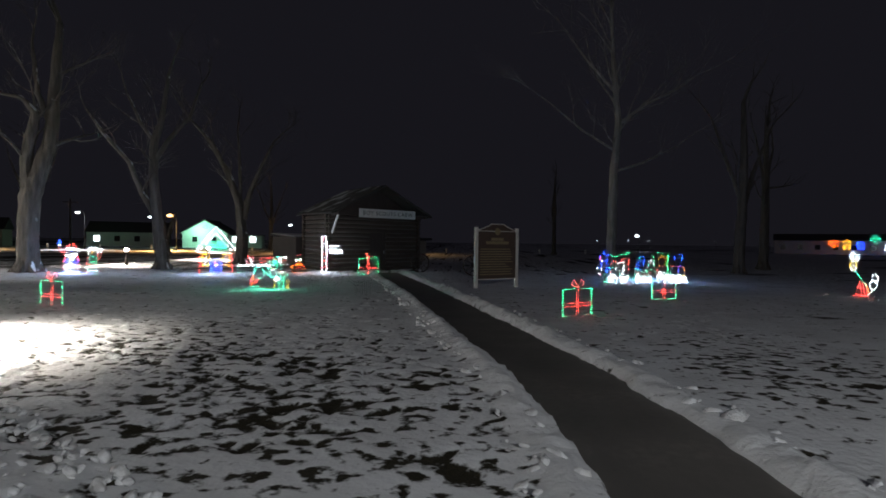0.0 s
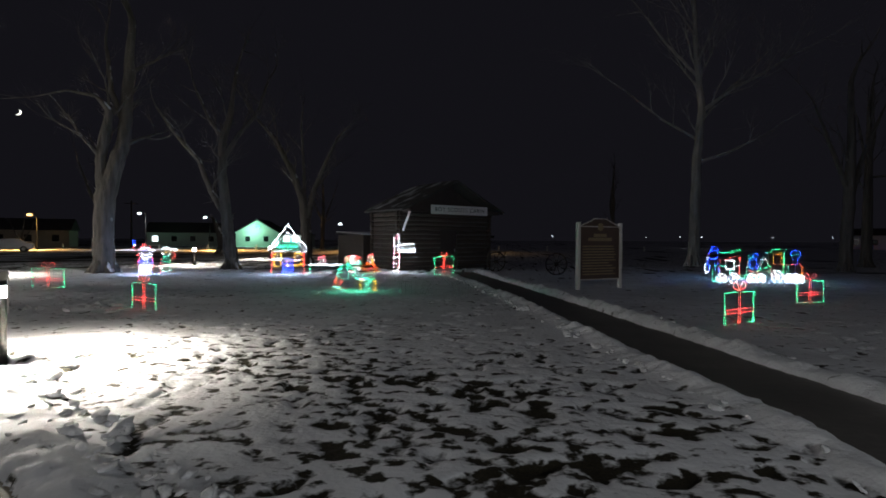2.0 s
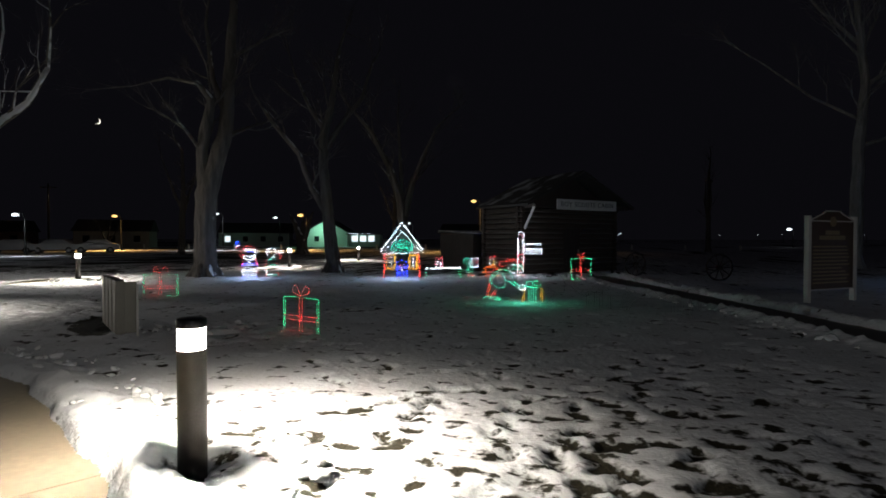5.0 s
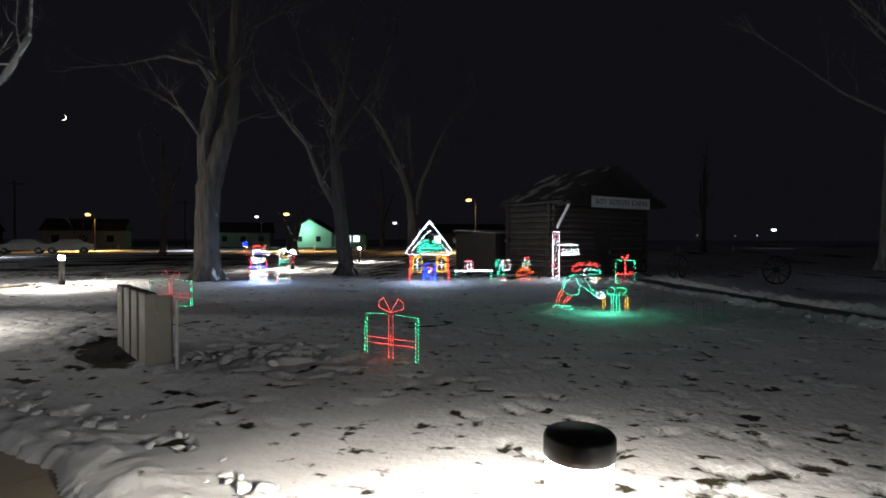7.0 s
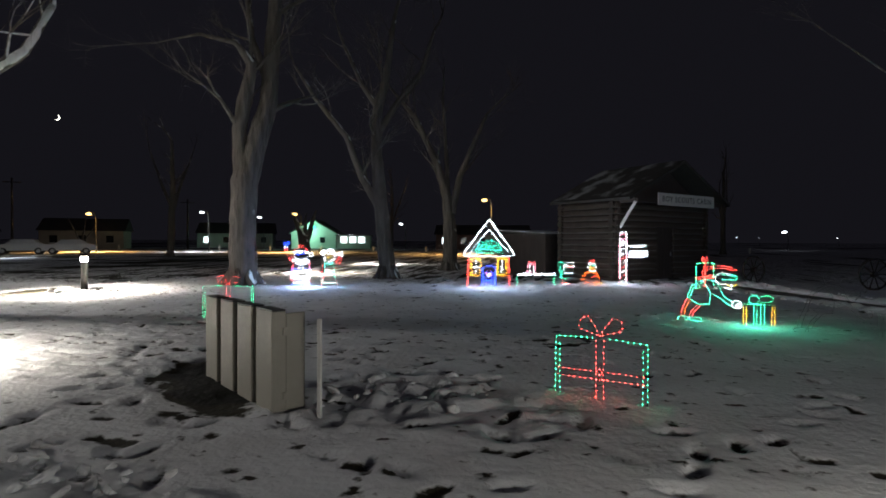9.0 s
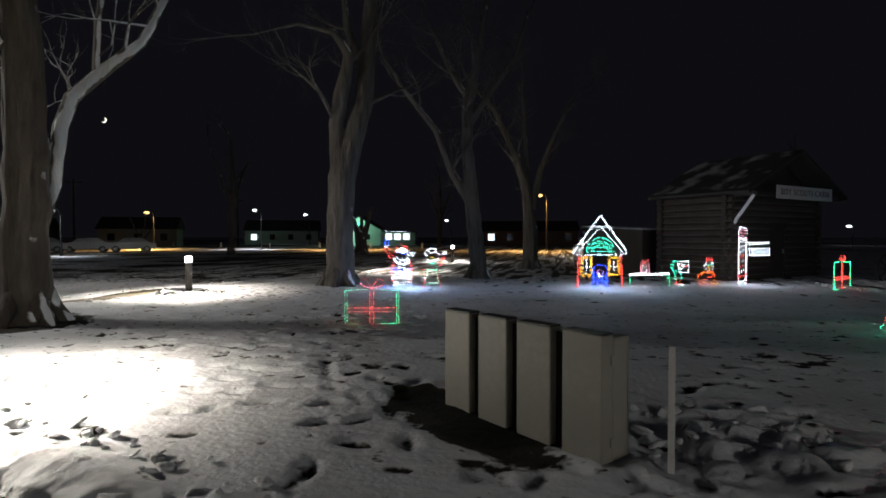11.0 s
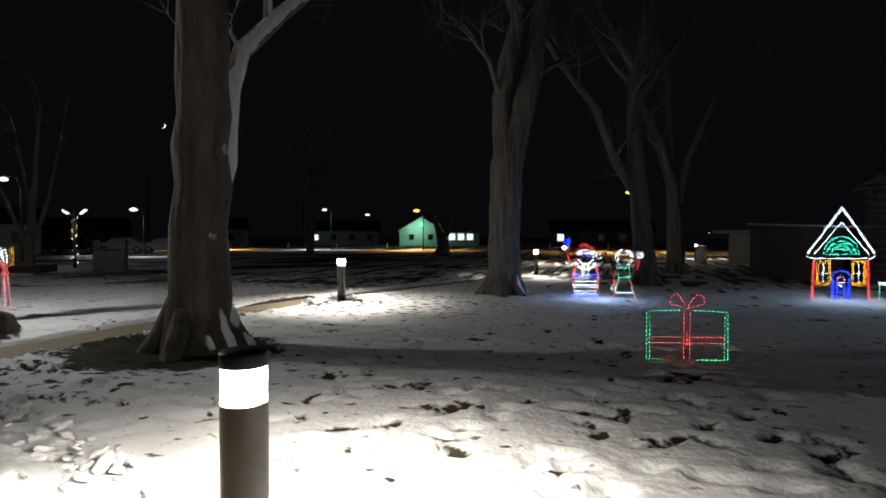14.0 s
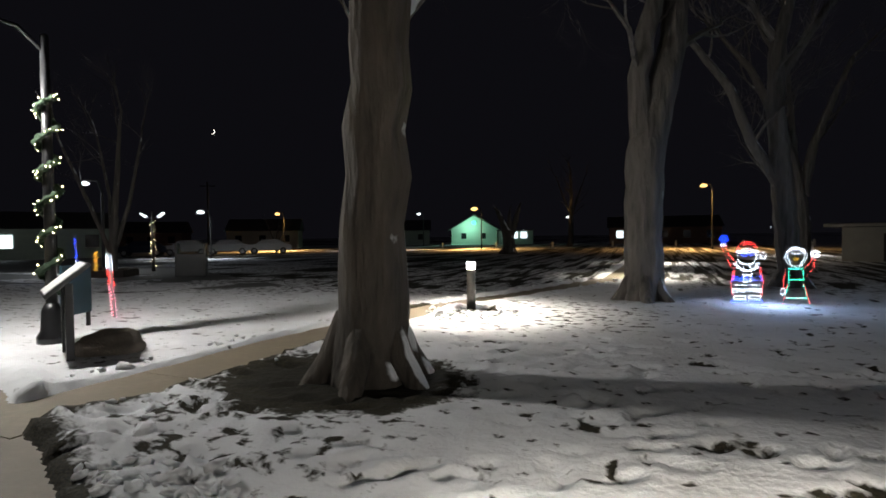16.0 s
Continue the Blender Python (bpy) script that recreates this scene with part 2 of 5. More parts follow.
class Field:
    """Smooth value noise on a wrapped lattice, for the snow's thickness."""

    def __init__(self, seed):
        self.g = np.random.default_rng(seed).random((256, 256))

    def __call__(self, x, y, size):
        u, v = np.asarray(x) / size + 500.3, np.asarray(y) / size + 300.7
        i, j = np.floor(u).astype(int), np.floor(v).astype(int)
        a, b = u - i, v - j
        a, b = a * a * (3 - 2 * a), b * b * (3 - 2 * b)
        g = self.g
        g00, g10, g01, g11 = g[i % 256, j % 256], g[(i + 1) % 256, j % 256], g[i % 256, (j + 1) % 256], g[(i + 1) % 256, (j + 1) % 256]
        return (g00 * (1 - a) + g10 * a) * (1 - b) + (g01 * (1 - a) + g11 * a) * b


F1, F2, F3, F4 = Field(1), Field(2), Field(3), Field(4)

# middle lines and half widths of the walks
DARK_WALK, DARK_HALF = [(5.9, -6.0), (5.6, 2.0), (5.5, 6.3), (5.2, 9.0), (4.55, 12.0), (3.5, 16.6), (2.2, 22.5), (0.8, 27.8), (0.2, 30.2)], 0.66
MAIN_WALK, MAIN_HALF = [(14.0, -4.5), (2.2, 3.0), (-3.3, 7.0), (-5.2, 8.5), (-7.6, 10.1), (-10.9, 11.15), (-14.7, 12.2), (-18.7, 13.75), (-20.7, 14.75), (-27.0, 17.4), (-44.0, 24.0)], 1.28
SIDE_WALK, SIDE_HALF = [(-20.35, 15.6), (-20.2, 17.4), (-20.15, 19.5), (-19.9, 21.5), (-19.4, 23.8), (-17.8, 28.0), (-16.3, 32.5), (-15.8, 44.0), (-15.0, 52.0)], 0.47


def to_line(x, y, line):
    """The distance from points to a line of straight pieces."""
    best = np.full(np.shape(x), 1e9)
    for (ax, ay), (bx, by) in zip(line, line[1:]):
        dx, dy = bx - ax, by - ay
        s = np.clip(((x - ax) * dx + (y - ay) * dy) / (dx * dx + dy * dy), 0, 1)
        best = np.minimum(best, np.hypot(x - ax - s * dx, y - ay - s * dy))
    return best


BOLLARDS = [(-3.75, 9.48), (-14.15, 13.85), (-18.5, 23.0), (-15.4, 33.1), (-15.0, 42.5), (-6.6, 54.0)]


def snow_depth(x, y):
    """Thickness of the snow and how far the turf shows through."""
    base = 0.05 + 0.05 * (F1(x, y, 2.6) - 0.5) + 0.02 * (F2(x, y, 0.55) - 0.5)
    # trodden, half-melted patches
    thin = np.clip(1.25 - np.hypot((x - 2.2) / 4.2, (y - 6.6) / 4.0), 0, 1) * 1.0
    thin = np.maximum(thin, np.clip(1.2 - np.hypot((x - 8.2) / 3.0, (y - 9.5) / 4.0), 0, 1) * 0.9)
    thin = np.maximum(thin, np.clip(1.3 - np.hypot((x + 18.6) / 2.2, (y - 16.3) / 1.5), 0, 1) * 0.95)
    thin = np.maximum(thin, np.clip(1.2 - np.hypot((x + 1.0) / 6.0, (y - 10.0) / 4.5), 0, 1) * 0.7)
    thin = np.maximum(thin, np.clip((np.hypot(x + 5, (y - 18)) - 17) / 14, 0, 1) * 0.75)
    thin = np.maximum(thin, np.clip(1.5 - np.hypot(x + 18.05, y - 18.0) / 1.0, 0, 1))
    thin = np.maximum(thin, np.clip(1.4 - np.hypot((x + 17.6) / 3.4, (y - 23.2) / 2.6), 0, 1) * 0.8)
    a, b, c = F3(x + 0.3 * F1(x, y, 0.5), y * 1.3, 0.25), F4(x, y + 0.2 * F2(x, y, 0.4), 0.115), F2(x, y, 1.3)
    holes = 0.62 * a + 0.26 * b + 0.12 * c
    # far lawn thinned to bare turf, painting in the dark of unlit ground
    thin = np.maximum(thin, np.clip((y - 28 + 4.5 * np.clip((-x - 17) / 4, 0, 1) + 3 * (c - 0.5)) / 4.5, 0, 1) * np.where(x > -1.5, 0.75, 1.75))
    thin = np.maximum(thin, 0.16 + 0.3 * (F1(x, y, 5.0) - 0.4))
    cut = 0.745 - 0.17 * np.where(y < 27, np.minimum(thin, 0.2 + 0.4 * np.clip(1.6 - np.hypot((x - 3.2) / 2.4, (y - 7.4) / 2.2), 0, 1)), thin)
    bare = np.clip((holes - cut) / 0.11, 0, 1)
    # near-black bare ground in front of the slatted screen
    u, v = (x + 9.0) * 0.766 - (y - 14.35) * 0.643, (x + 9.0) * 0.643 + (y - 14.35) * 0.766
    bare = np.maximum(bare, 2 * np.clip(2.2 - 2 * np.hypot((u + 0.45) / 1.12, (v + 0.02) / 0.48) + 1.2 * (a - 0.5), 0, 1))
    # footprints in wandering lines
    return base, bare, thin


def prints():
    """Footprints along some lines of steps: place, heading."""
    rng = random.Random(7)
    out = []
    lines = [((-2.5, 8.6), (0.5, 15)), ((-1, 8), (-5, 22)), ((1.5, 7.6), (-4, 13)), ((-6, 12.2), (-13, 16.5)), ((-8, 11.5), (-11.5, 16.5)), ((-15.5, 15.0), (-9, 17.0)), ((-15.5, 14.6), (-7, 15.2)), ((-16.2, 16.4), (-8, 19.5)), ((-9, 13.0), (-6, 18)), ((-7.5, 13), (-8.5, 16.5)),
             ((6.4, 11.5), (12.5, 17.5)), ((9, 9), (8.6, 14)), ((-16.5, 14.8), (-12, 24)), ((-19, 20.8), (-14, 19)), ((-13, 13.6), (-7.5, 16.6)), ((0, 9), (3, 12)), ((-3, 11.5), (2.5, 13.2))]
    for (ax, ay), (bx, by) in lines:
        n = int(math.hypot(bx - ax, by - ay) / 0.55)
        h = math.atan2(by - ay, bx - ax)
        for i in range(n):
            f = i / max(n - 1, 1)
            s = 0.13 if i % 2 else -0.13
            out.append((ax + (bx - ax) * f - math.sin(h) * s + rng.uniform(-0.09, 0.09), ay + (by - ay) * f + math.cos(h) * s + rng.uniform(-0.09, 0.09), h + rng.uniform(-0.3, 0.3)))
    for _ in range(420):
        out.append((rng.uniform(-17, 4), rng.uniform(8.5, 22), rng.uniform(0, 6.3)))
    for _ in range(260):
        out.append((rng.uniform(-20.5, -11), rng.uniform(15.0, 20.5), rng.gauss(0.2, 0.6), 0.95, 0.45))
    # the much-walked lawn between the two walks
    for _ in range(420):
        px, py = rng.gauss(1.4, 2.6), rng.gauss(9.2, 2.0)
        if px < 4.6 and py > 6.4:
            out.append((px, py, rng.gauss(-0.5, 0.7), 0.18))
    return out


def spread(lo, hi, fine_lo, fine_hi, step, growth=1.16):
    """Grid lines: even in the middle, wider and wider outwards."""
    xs = list(np.arange(fine_lo, fine_hi, step))
    s, x = step, fine_lo
    while x > lo:
        s *= growth
        x -= s
        xs.insert(0, x)
    s, x = step, xs[-1]
    while x < hi:
        s *= growth
        x += s
        xs.append(x)
    return np.array(xs)


def ground():
    gx, gy = spread(-1800, 1800, -24.0, 9.0, 0.055), spread(-300, 2500, 6.5, 24.0, 0.055)
    X, Y = np.meshgrid(gx, gy)
    h, bare, thin = snow_depth(X, Y)
    for px, py, a, *deep in prints():
        deep, dark = (deep + [1.0])[:2] if deep else (0.6, 0.8)
        i0, i1 = np.searchsorted(gx, (px - 0.4, px + 0.4))
        j0, j1 = np.searchsorted(gy, (py - 0.4, py + 0.4))
        dx, dy = X[j0:j1, i0:i1] - px, Y[j0:j1, i0:i1] - py
        u, v = (dx * math.cos(a) + dy * math.sin(a)) / 0.16, (dy * math.cos(a) - dx * math.sin(a)) / 0.075
        r = np.sqrt(u * u + v * v)
        pit = np.clip(1.25 - r, 0, 1) * 1.0
        rim = np.exp(-((r - 1.45) / 0.3) ** 2)
        h[j0:j1, i0:i1] += (-0.055 * pit + 0.014 * rim) * deep
        f = F4(px, py, 0.9)
        bare[j0:j1, i0:i1] = np.maximum(bare[j0:j1, i0:i1], np.clip(pit * 1.3, 0, 1) * (0.25 + 0.9 * float(f)) * dark)
    bermless = np.ones_like(X)
    lump = 0.6 * F3(X, Y, 0.19) + 0.4 * F4(X, Y, 0.09)
    for line, half, high, wide in ((DARK_WALK, DARK_HALF, 0.10, 0.2), (MAIN_WALK, MAIN_HALF, 0.09, 0.24), (SIDE_WALK, SIDE_HALF, 0.03, 0.15)):
        d = to_line(X, Y, line) - half
        berm = np.exp(-((d - wide * 0.9) / wide) ** 2) * (d > -0.12)
        h += berm * high * (0.25 + 1.5 * lump) * (0.45 + 1.0 * F1(X, Y, 1.4))
        bare *= 1 - 0.85 * np.clip(berm * 1.3, 0, 1)
        bermless *= 1 - np.clip(berm * 1.2, 0, 1)
    # melted turf along the narrow walk, at the corner of the two walks and round the big tree
    d = to_line(X, Y, SIDE_WALK) - SIDE_HALF
    bare = np.maximum(bare, np.clip(1.1 - d / (0.12 + 0.25 * F1(X, Y, 0.8)), 0, 1) * (Y < 24) * (X > -20.3))
    d = to_line(X, Y, MAIN_WALK) - MAIN_HALF
    bare = np.maximum(bare, np.clip(1.0 - d / (0.1 + 0.3 * F1(X, Y, 0.7)), 0, 1) * (X < -16.5) * (X > -20.0))
    bare = np.maximum(bare, 1.4 * np.clip(2.3 - np.hypot((X + 18.3) / 0.75, (Y - 17.85) / 0.6) + 0.8 * (lump - 0.5), 0, 1))
    for bx, by in BOLLARDS:
        r = np.hypot(X - bx, Y - by)
        h += 0.09 * np.exp(-((r - 0.42) / 0.2) ** 2) * (0.3 + 1.3 * lump) - 0.06 * np.exp(-(r / 0.2) ** 2)
        bare = np.where(r < 0.2, np.maximum(bare, 0.5 * lump + 0.2), bare)
    h += 0.07 * np.clip(1.4 - np.hypot((X + 18.7) / 2.2, (Y - 16.2) / 1.5), 0, 1) * (lump - 0.4)
    # ice-crusted heaps beside the slatted screen
    r = np.hypot((X + 7.3) / 1.2, (Y - 14.5) / 0.8)
    h += 0.12 * np.exp(-r ** 2) * (lump > 0.55) * lump
    h = np.maximum(h - 0.026 * np.clip(bare, 0, 1), -0.005)
    for line, half in ((DARK_WALK, DARK_HALF), (MAIN_WALK, MAIN_HALF), (SIDE_WALK, SIDE_HALF)):
        d = to_line(X, Y, line) - half + 0.09 * (F3(X, Y, 0.3) - 0.4)
        k = np.clip(-d / 0.05, 0, 1)
        h = h * (1 - k) - 0.05 * k
        bare = np.maximum(bare, k * 0.4)
    Zs = ground_z(X, Y) + h
    ny, nx = X.shape
    me = bpy.data.meshes.new("ground")
    idx = np.arange(nx * ny).reshape(ny, nx)
    quads = np.stack([idx[:-1, :-1], idx[:-1, 1:], idx[1:, 1:], idx[1:, :-1]], -1).reshape(-1, 4)
    me.vertices.add(nx * ny)
    me.vertices.foreach_set("co", np.stack([X, Y, Zs], -1).ravel())
    me.loops.add(quads.size)
    me.loops.foreach_set("vertex_index", quads.ravel())
    me.polygons.add(len(quads))
    me.polygons.foreach_set("loop_start", np.arange(0, quads.size, 4))
    me.update(calc_edges=True)
    me.polygons.foreach_set("use_smooth", np.ones(len(quads), bool))
    at = me.attributes.new("bare", "FLOAT", "POINT")
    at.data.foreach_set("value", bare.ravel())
    me.attributes.new("thin", "FLOAT", "POINT").data.foreach_set("value", (np.minimum(thin, 0.85) * (bermless > 0.5)).ravel())
    me.materials.append(SNOW_GROUND)
    ob = new("ground", me)
    tagged(ob, "trodden thin snow over dark winter grass", "ground", kind="structure")


ground()


def chunks():
    """Broken crusts of shovelled snow along the walks and round the bollards."""
    rng = random.Random(17)
    src = B()
    bmesh.ops.create_icosphere(src, subdivisions=2, radius=1)
    base = [v.co.copy() for v in src.verts]
    tris = [[v.index for v in f.verts] for f in src.faces]
    src.free()
    vs, fs = [], []

    def add(x, y, s):
        z = float(ground_z(x, y)) + rng.uniform(0.02, 0.1)
        m = Euler((rng.uniform(-0.6, 0.6), rng.uniform(-0.6, 0.6), rng.uniform(0, 6))).to_matrix()
        sc = Vector((rng.uniform(0.7, 1.6), rng.uniform(0.6, 1.2), rng.uniform(0.3, 0.65))) * s
        n = len(vs)
        for c in base:
            q = m @ Vector((c.x * sc.x, c.y * sc.y, c.z * sc.z)) * (1 + 0.55 * noise.noise(c * 1.9 + Vector((x * 9, y * 9, 0))) + rng.uniform(-0.06, 0.06))
            vs.append((x + q.x, y + q.y, z + q.z))
        fs.extend([[i + n for i in t] for t in tris])

    for line, half, per, reach in ((DARK_WALK[1:], DARK_HALF, 26, 0.45), (MAIN_WALK[1:9], MAIN_HALF, 95, 0.7), (SIDE_WALK, SIDE_HALF, 12, 0.25)):
        for (ax, ay), (bx, by) in zip(line, line[1:]):
            L = math.hypot(bx - ax, by - ay)
            nx, ny = -(by - ay) / L, (bx - ax) / L
            for _ in range(int(L * per)):
                f, side = rng.random(), rng.choice((-1, 1))
                o = side * (half + 0.1 + reach * rng.random() ** 1.3)
                x, y = ax + (bx - ax) * f + nx * o, ay + (by - ay) * f + ny * o
                if all(to_line(np.array(x), np.array(y), w) > h for w, h in ((DARK_WALK, DARK_HALF), (MAIN_WALK, MAIN_HALF), (SIDE_WALK, SIDE_HALF))) and math.hypot(x + 18.0, y - 18.0) > 0.9:
                    add(x, y, rng.uniform(0.018, 0.05) if rng.random() < 0.85 else rng.uniform(0.05, 0.085))
    for bx, by in BOLLARDS[:3]:
        for _ in range(130):
            a, q = rng.uniform(0, 6.3), rng.uniform(0.22, 0.95)
            x, y = bx + q * math.cos(a), by + q * math.sin(a)
            if to_line(np.array(x), np.array(y), MAIN_WALK) > MAIN_HALF + 0.08:
                add(x, y, rng.uniform(0.02, 0.06))
    for _ in range(45):
        add(rng.gauss(-7.3, 0.5), rng.gauss(14.5, 0.33), rng.uniform(0.03, 0.085))
    me = bpy.data.meshes.new("snow_chunks")
    me.from_pydata(vs, [], fs)
    me.polygons.foreach_set("use_smooth", [True] * len(me.polygons))
    me.materials.append(SNOW)
    tagged(new("snow_chunks", me), "broken crusts of shovelled snow along the walks", "snow", kind="stuff")


chunks()


def strip(name, line, half, z, mat, label, joint=0.0):
    """A paved walk along a line: one ribbon, or slabs of their own with recessed joints."""
    pts = []
    for (ax, ay), (bx, by) in zip(line, line[1:]):
        n = max(1, int(math.hypot(bx - ax, by - ay) / (joint or 0.6)))
        pts += [(ax + (bx - ax) * i / n, ay + (by - ay) * i / n) for i in range(n)]
    pts.append(line[-1])
    sides = []
    for i, (x, y) in enumerate(pts):
        a, b = pts[max(i - 1, 0)], pts[min(i + 1, len(pts) - 1)]
        d = Vector((b[0] - a[0], b[1] - a[1], 0)).normalized()
        nrm = Vector((-d.y, d.x, 0)) * half
        c = Vector((x, y, float(ground_z(x, y)) + z))
        sides.append((c + nrm, c - nrm, d))
    down = Vector((0, 0, -0.12))
    if not joint:
        bm = B()
        vs = [[bm.verts.new(p) for p in (l, r, r + down, l + down)] for l, r, _ in sides]
        for p, q in zip(vs, vs[1:]):
            for k in range(4):
                bm.faces.new((p[k], p[(k + 1) % 4], q[(k + 1) % 4], q[k]))
        return single(name, bm, mat, Matrix(), label, "walkway", kind="structure")
    top = thing(name, Matrix(), label, "walkway", kind="structure")
    for (l0, r0, d0), (l1, r1, d1) in zip(sides, sides[1:]):
        bm = B()
        g = 0.006
        q = [l0 + d0 * g, r0 + d0 * g, r1 - d1 * g, l1 - d1 * g]
        lift = Vector((0, 0, random.uniform(-0.003, 0.003)))
        up = [bm.verts.new(p + lift) for p in q]
        lo = [bm.verts.new(p + down) for p in q]
        bm.faces.new(up)
        for k in range(4):
            bm.faces.new((up[k], lo[k], lo[(k + 1) % 4], up[(k + 1) % 4]))
        part("slab", bm, mat, top)
    return top


strip("pavement_dark", DARK_WALK, DARK_HALF + 0.05, 0.016, ASPHALT, "damp dark asphalt footpath between ridges of ploughed snow")


# ---- bollards ----
def bollard(x, y, label, power=1.0):
    b = thing("bollard_light", stand(x, y, sink=0.04), label, "bollard", "bollards along the walks")
    part("post", add_lathe(B(), [(0.088, 0), (0.088, 0.6), (0.088, 0.892), (0.088, 0.9), (0.07, 0.9), (0.07, 0.86)], 24), BRONZE, b, "bronze painted round post", True)
    part("lens", add_lathe(B(), [(0.078, 0.905), (0.083, 0.912), (0.083, 1.03), (0.078, 1.035)], 24), LENS, b, "glowing frosted lens ring", True).visible_shadow = False
    lamp("bollard_lamp", (x, y, float(ground_z(x, y)) + 1.005), BOLLARD_WATTS * power, (1.0, 0.93, 0.8), 0.05, (x, y, 0), 157, 0.35)
    part("cap", add_lathe(B(), [(0.088, 1.035), (0.09, 1.04), (0.09, 1.085), (0.084, 1.095), (0.0001, 1.097)], 24), BLACK, b, "flat dark metal cap", True)
    part("base_ring", add_lathe(B(), [(0.12, 0), (0.12, 0.03), (0.09, 0.04)], 20), BRONZE, b)
    return b


for i, (x, y) in enumerate(BOLLARDS):
    bollard(x, y, "round bronze bollard light in the snow beside the walk" if i < 3 else "lit bollard beside the far walk", 1.0 if i < 2 else 0.55)


# ---- light displays ----
def arc(cx, cz, rx, rz, a0=0, a1=360, n=0):
    n = n or max(4, int(abs(a1 - a0) / 20))
    return [(cx + rx * math.cos(radians(a0 + (a1 - a0) * i / n)), cz + rz * math.sin(radians(a0 + (a1 - a0) * i / n))) for i in range(n + 1)]


def rect(x0, z0, x1, z1):
    return [(x0, z0), (x1, z0), (x1, z1), (x0, z1), (x0, z0)]


def bulbs(bm, pts, step, r, mat=0, jitter=0.25, rng=random.Random(3)):
    """Little faceted bulbs along a line of points in the plane y = 0 (or in space)."""
    r *= 0.72
    step *= 1.3
    pts = [Vector((p[0], 0, p[1])) if len(p) == 2 else Vector(p) for p in pts]
    left = step / 2
    for a, b in zip(pts, pts[1:]):
        d = (b - a).length
        if d < 1e-6:
            continue
        while left <= d:
            c = a + (b - a) * (left / d)
            c += Vector((rng.uniform(-1, 1) * r * jitter, -r * 0.6 + rng.uniform(-1, 1) * r * 0.5, rng.uniform(-1, 1) * r * jitter))
            s = rng.uniform(0.8, 1.2) * r * 0.74
            v = [bm.verts.new(c + Vector(q) * s) for q in ((1, 0, 0), (0, 1, 0), (-1, 0, 0), (0, -1, 0), (0, 0, 1.25), (0, 0, -1.25))]
            for k in range(4):
                for top in (4, 5):
                    f = bm.faces.new((v[k], v[(k + 1) % 4], v[top]) if top == 4 else (v[(k + 1) % 4], v[k], v[top]))
                    f.material_index = mat
            left += step
        left -= d


def wire(bm, pts, r=0.005, mat=0):
    n0 = len(bm.faces)
    pts = [(p[0], 0.004, p[1]) if len(p) == 2 else p for p in pts]
    for a, b in zip(pts, pts[1:]):
        if (Vector(a) - Vector(b)).length > 1e-5:
            add_tube(bm, [a, b], r, 4, caps=False)
    if mat:
        bm.faces.ensure_lookup_table()
        for f in bm.faces[n0:]:
            f.material_index = mat


COLOUR = {"r": (RED, "red"), "g": (GREEN, "green"), "t": (TEAL, "teal"), "w": (WHITE, "white"), "b": (BLUE, "blue"), "y": (YELLOW, "yellow"), "o": (ORANGE, "orange"), "p": (PINK, "pink")}


def display(name, m, label, category, strokes, step, r, group="", legs=()):
    """A flat wire frame with strings of bulbs: each colour's string is a part."""
    top = thing(name, m, label, category, group)
    fr = B()
    for _, pts in strokes:
        wire(fr, pts)
    for x, z in legs:
        wire(fr, [(x, -0.12), (x, z)], 0.008)
    part("wire_frame", fr, WIRE, top, "thin dark green wire frame")
    for key in sorted({k for k, _ in strokes}):
        bm = B()
        for k, pts in strokes:
            if k == key:
                bulbs(bm, pts, step, r)
        mat, word = COLOUR[key]
        part(word + "_light_string", bm, mat, top, "glowing " + word + " bulbs")["kind"] = "stuff"
    return top


def figure(name, m, label, strokes, step, r, group=""):
    """A plain outline figure of bulbs on wire, one mesh."""
    keys = sorted({k for k, _ in strokes})
    bm = B()
    for k, pts in strokes:
        wire(bm, pts, 0.005, 0)
    for k, pts in strokes:
        bulbs(bm, pts, step, r, keys.index(k) + 1)
    return single(name, bm, [WIRE] + [COLOUR[k][0] for k in keys], m, label, "light display", group)


def gift(x, y, turn, w=0.84, h=0.56, step=0.04, r=0.0085, label="gift box outlined in green and red bulbs on the snow", body="g", band="r"):
    c, q = w / 2, 0.035
    s = [(body, [(-c, 0.02), (-c, h), (-0.07, h + 0.01)]), (body, [(0.07, h + 0.01), (c, h - 0.01), (c, 0.02)]), (body, [(-c + 0.04, h - 0.05), (-c + 0.04, 0.02)]), (body, [(c - 0.04, h - 0.05), (c - 0.04, 0.02)]),
         (body, [(-c, 0.02), (-0.1, 0.01)]), (body, [(0.1, 0.01), (c, 0.02)]),
         (band, [(-c, h * 0.42 + q), (c, h * 0.42 + q)]), (band, [(-c, h * 0.42 - q), (c, h * 0.42 - q)]),
         (band, [(-q, 0.02), (-q, h)]), (band, [(q, 0.02), (q, h)]), (band, [(0, 0.3 * h), (0, 0.6 * h)]),
         (band, [(0, h + 0.03), (-0.2, h + 0.09), (-0.19, h + 0.17), (-0.12, h + 0.22), (-0.05, h + 0.12), (0, h + 0.03)]),
         (band, [(0, h + 0.03), (0.2, h + 0.09), (0.19, h + 0.17), (0.12, h + 0.21), (0.05, h + 0.12), (0, h + 0.03)])]
    return display("light_gift_box", stand(x, y, turn), label, "light display", s, step, r, "lit gift boxes on the lawn", legs=((-c, 0.1), (c, 0.1)))


gift(-5.6, 14.7, -22, 0.84, 0.58)
gift(-11.9, 19.15, 12, 0.95, 0.6)
gift(6.55, 14.45, 37, 0.98, 0.6)
gift(9.95, 18.42, 24, 0.95, 0.56)
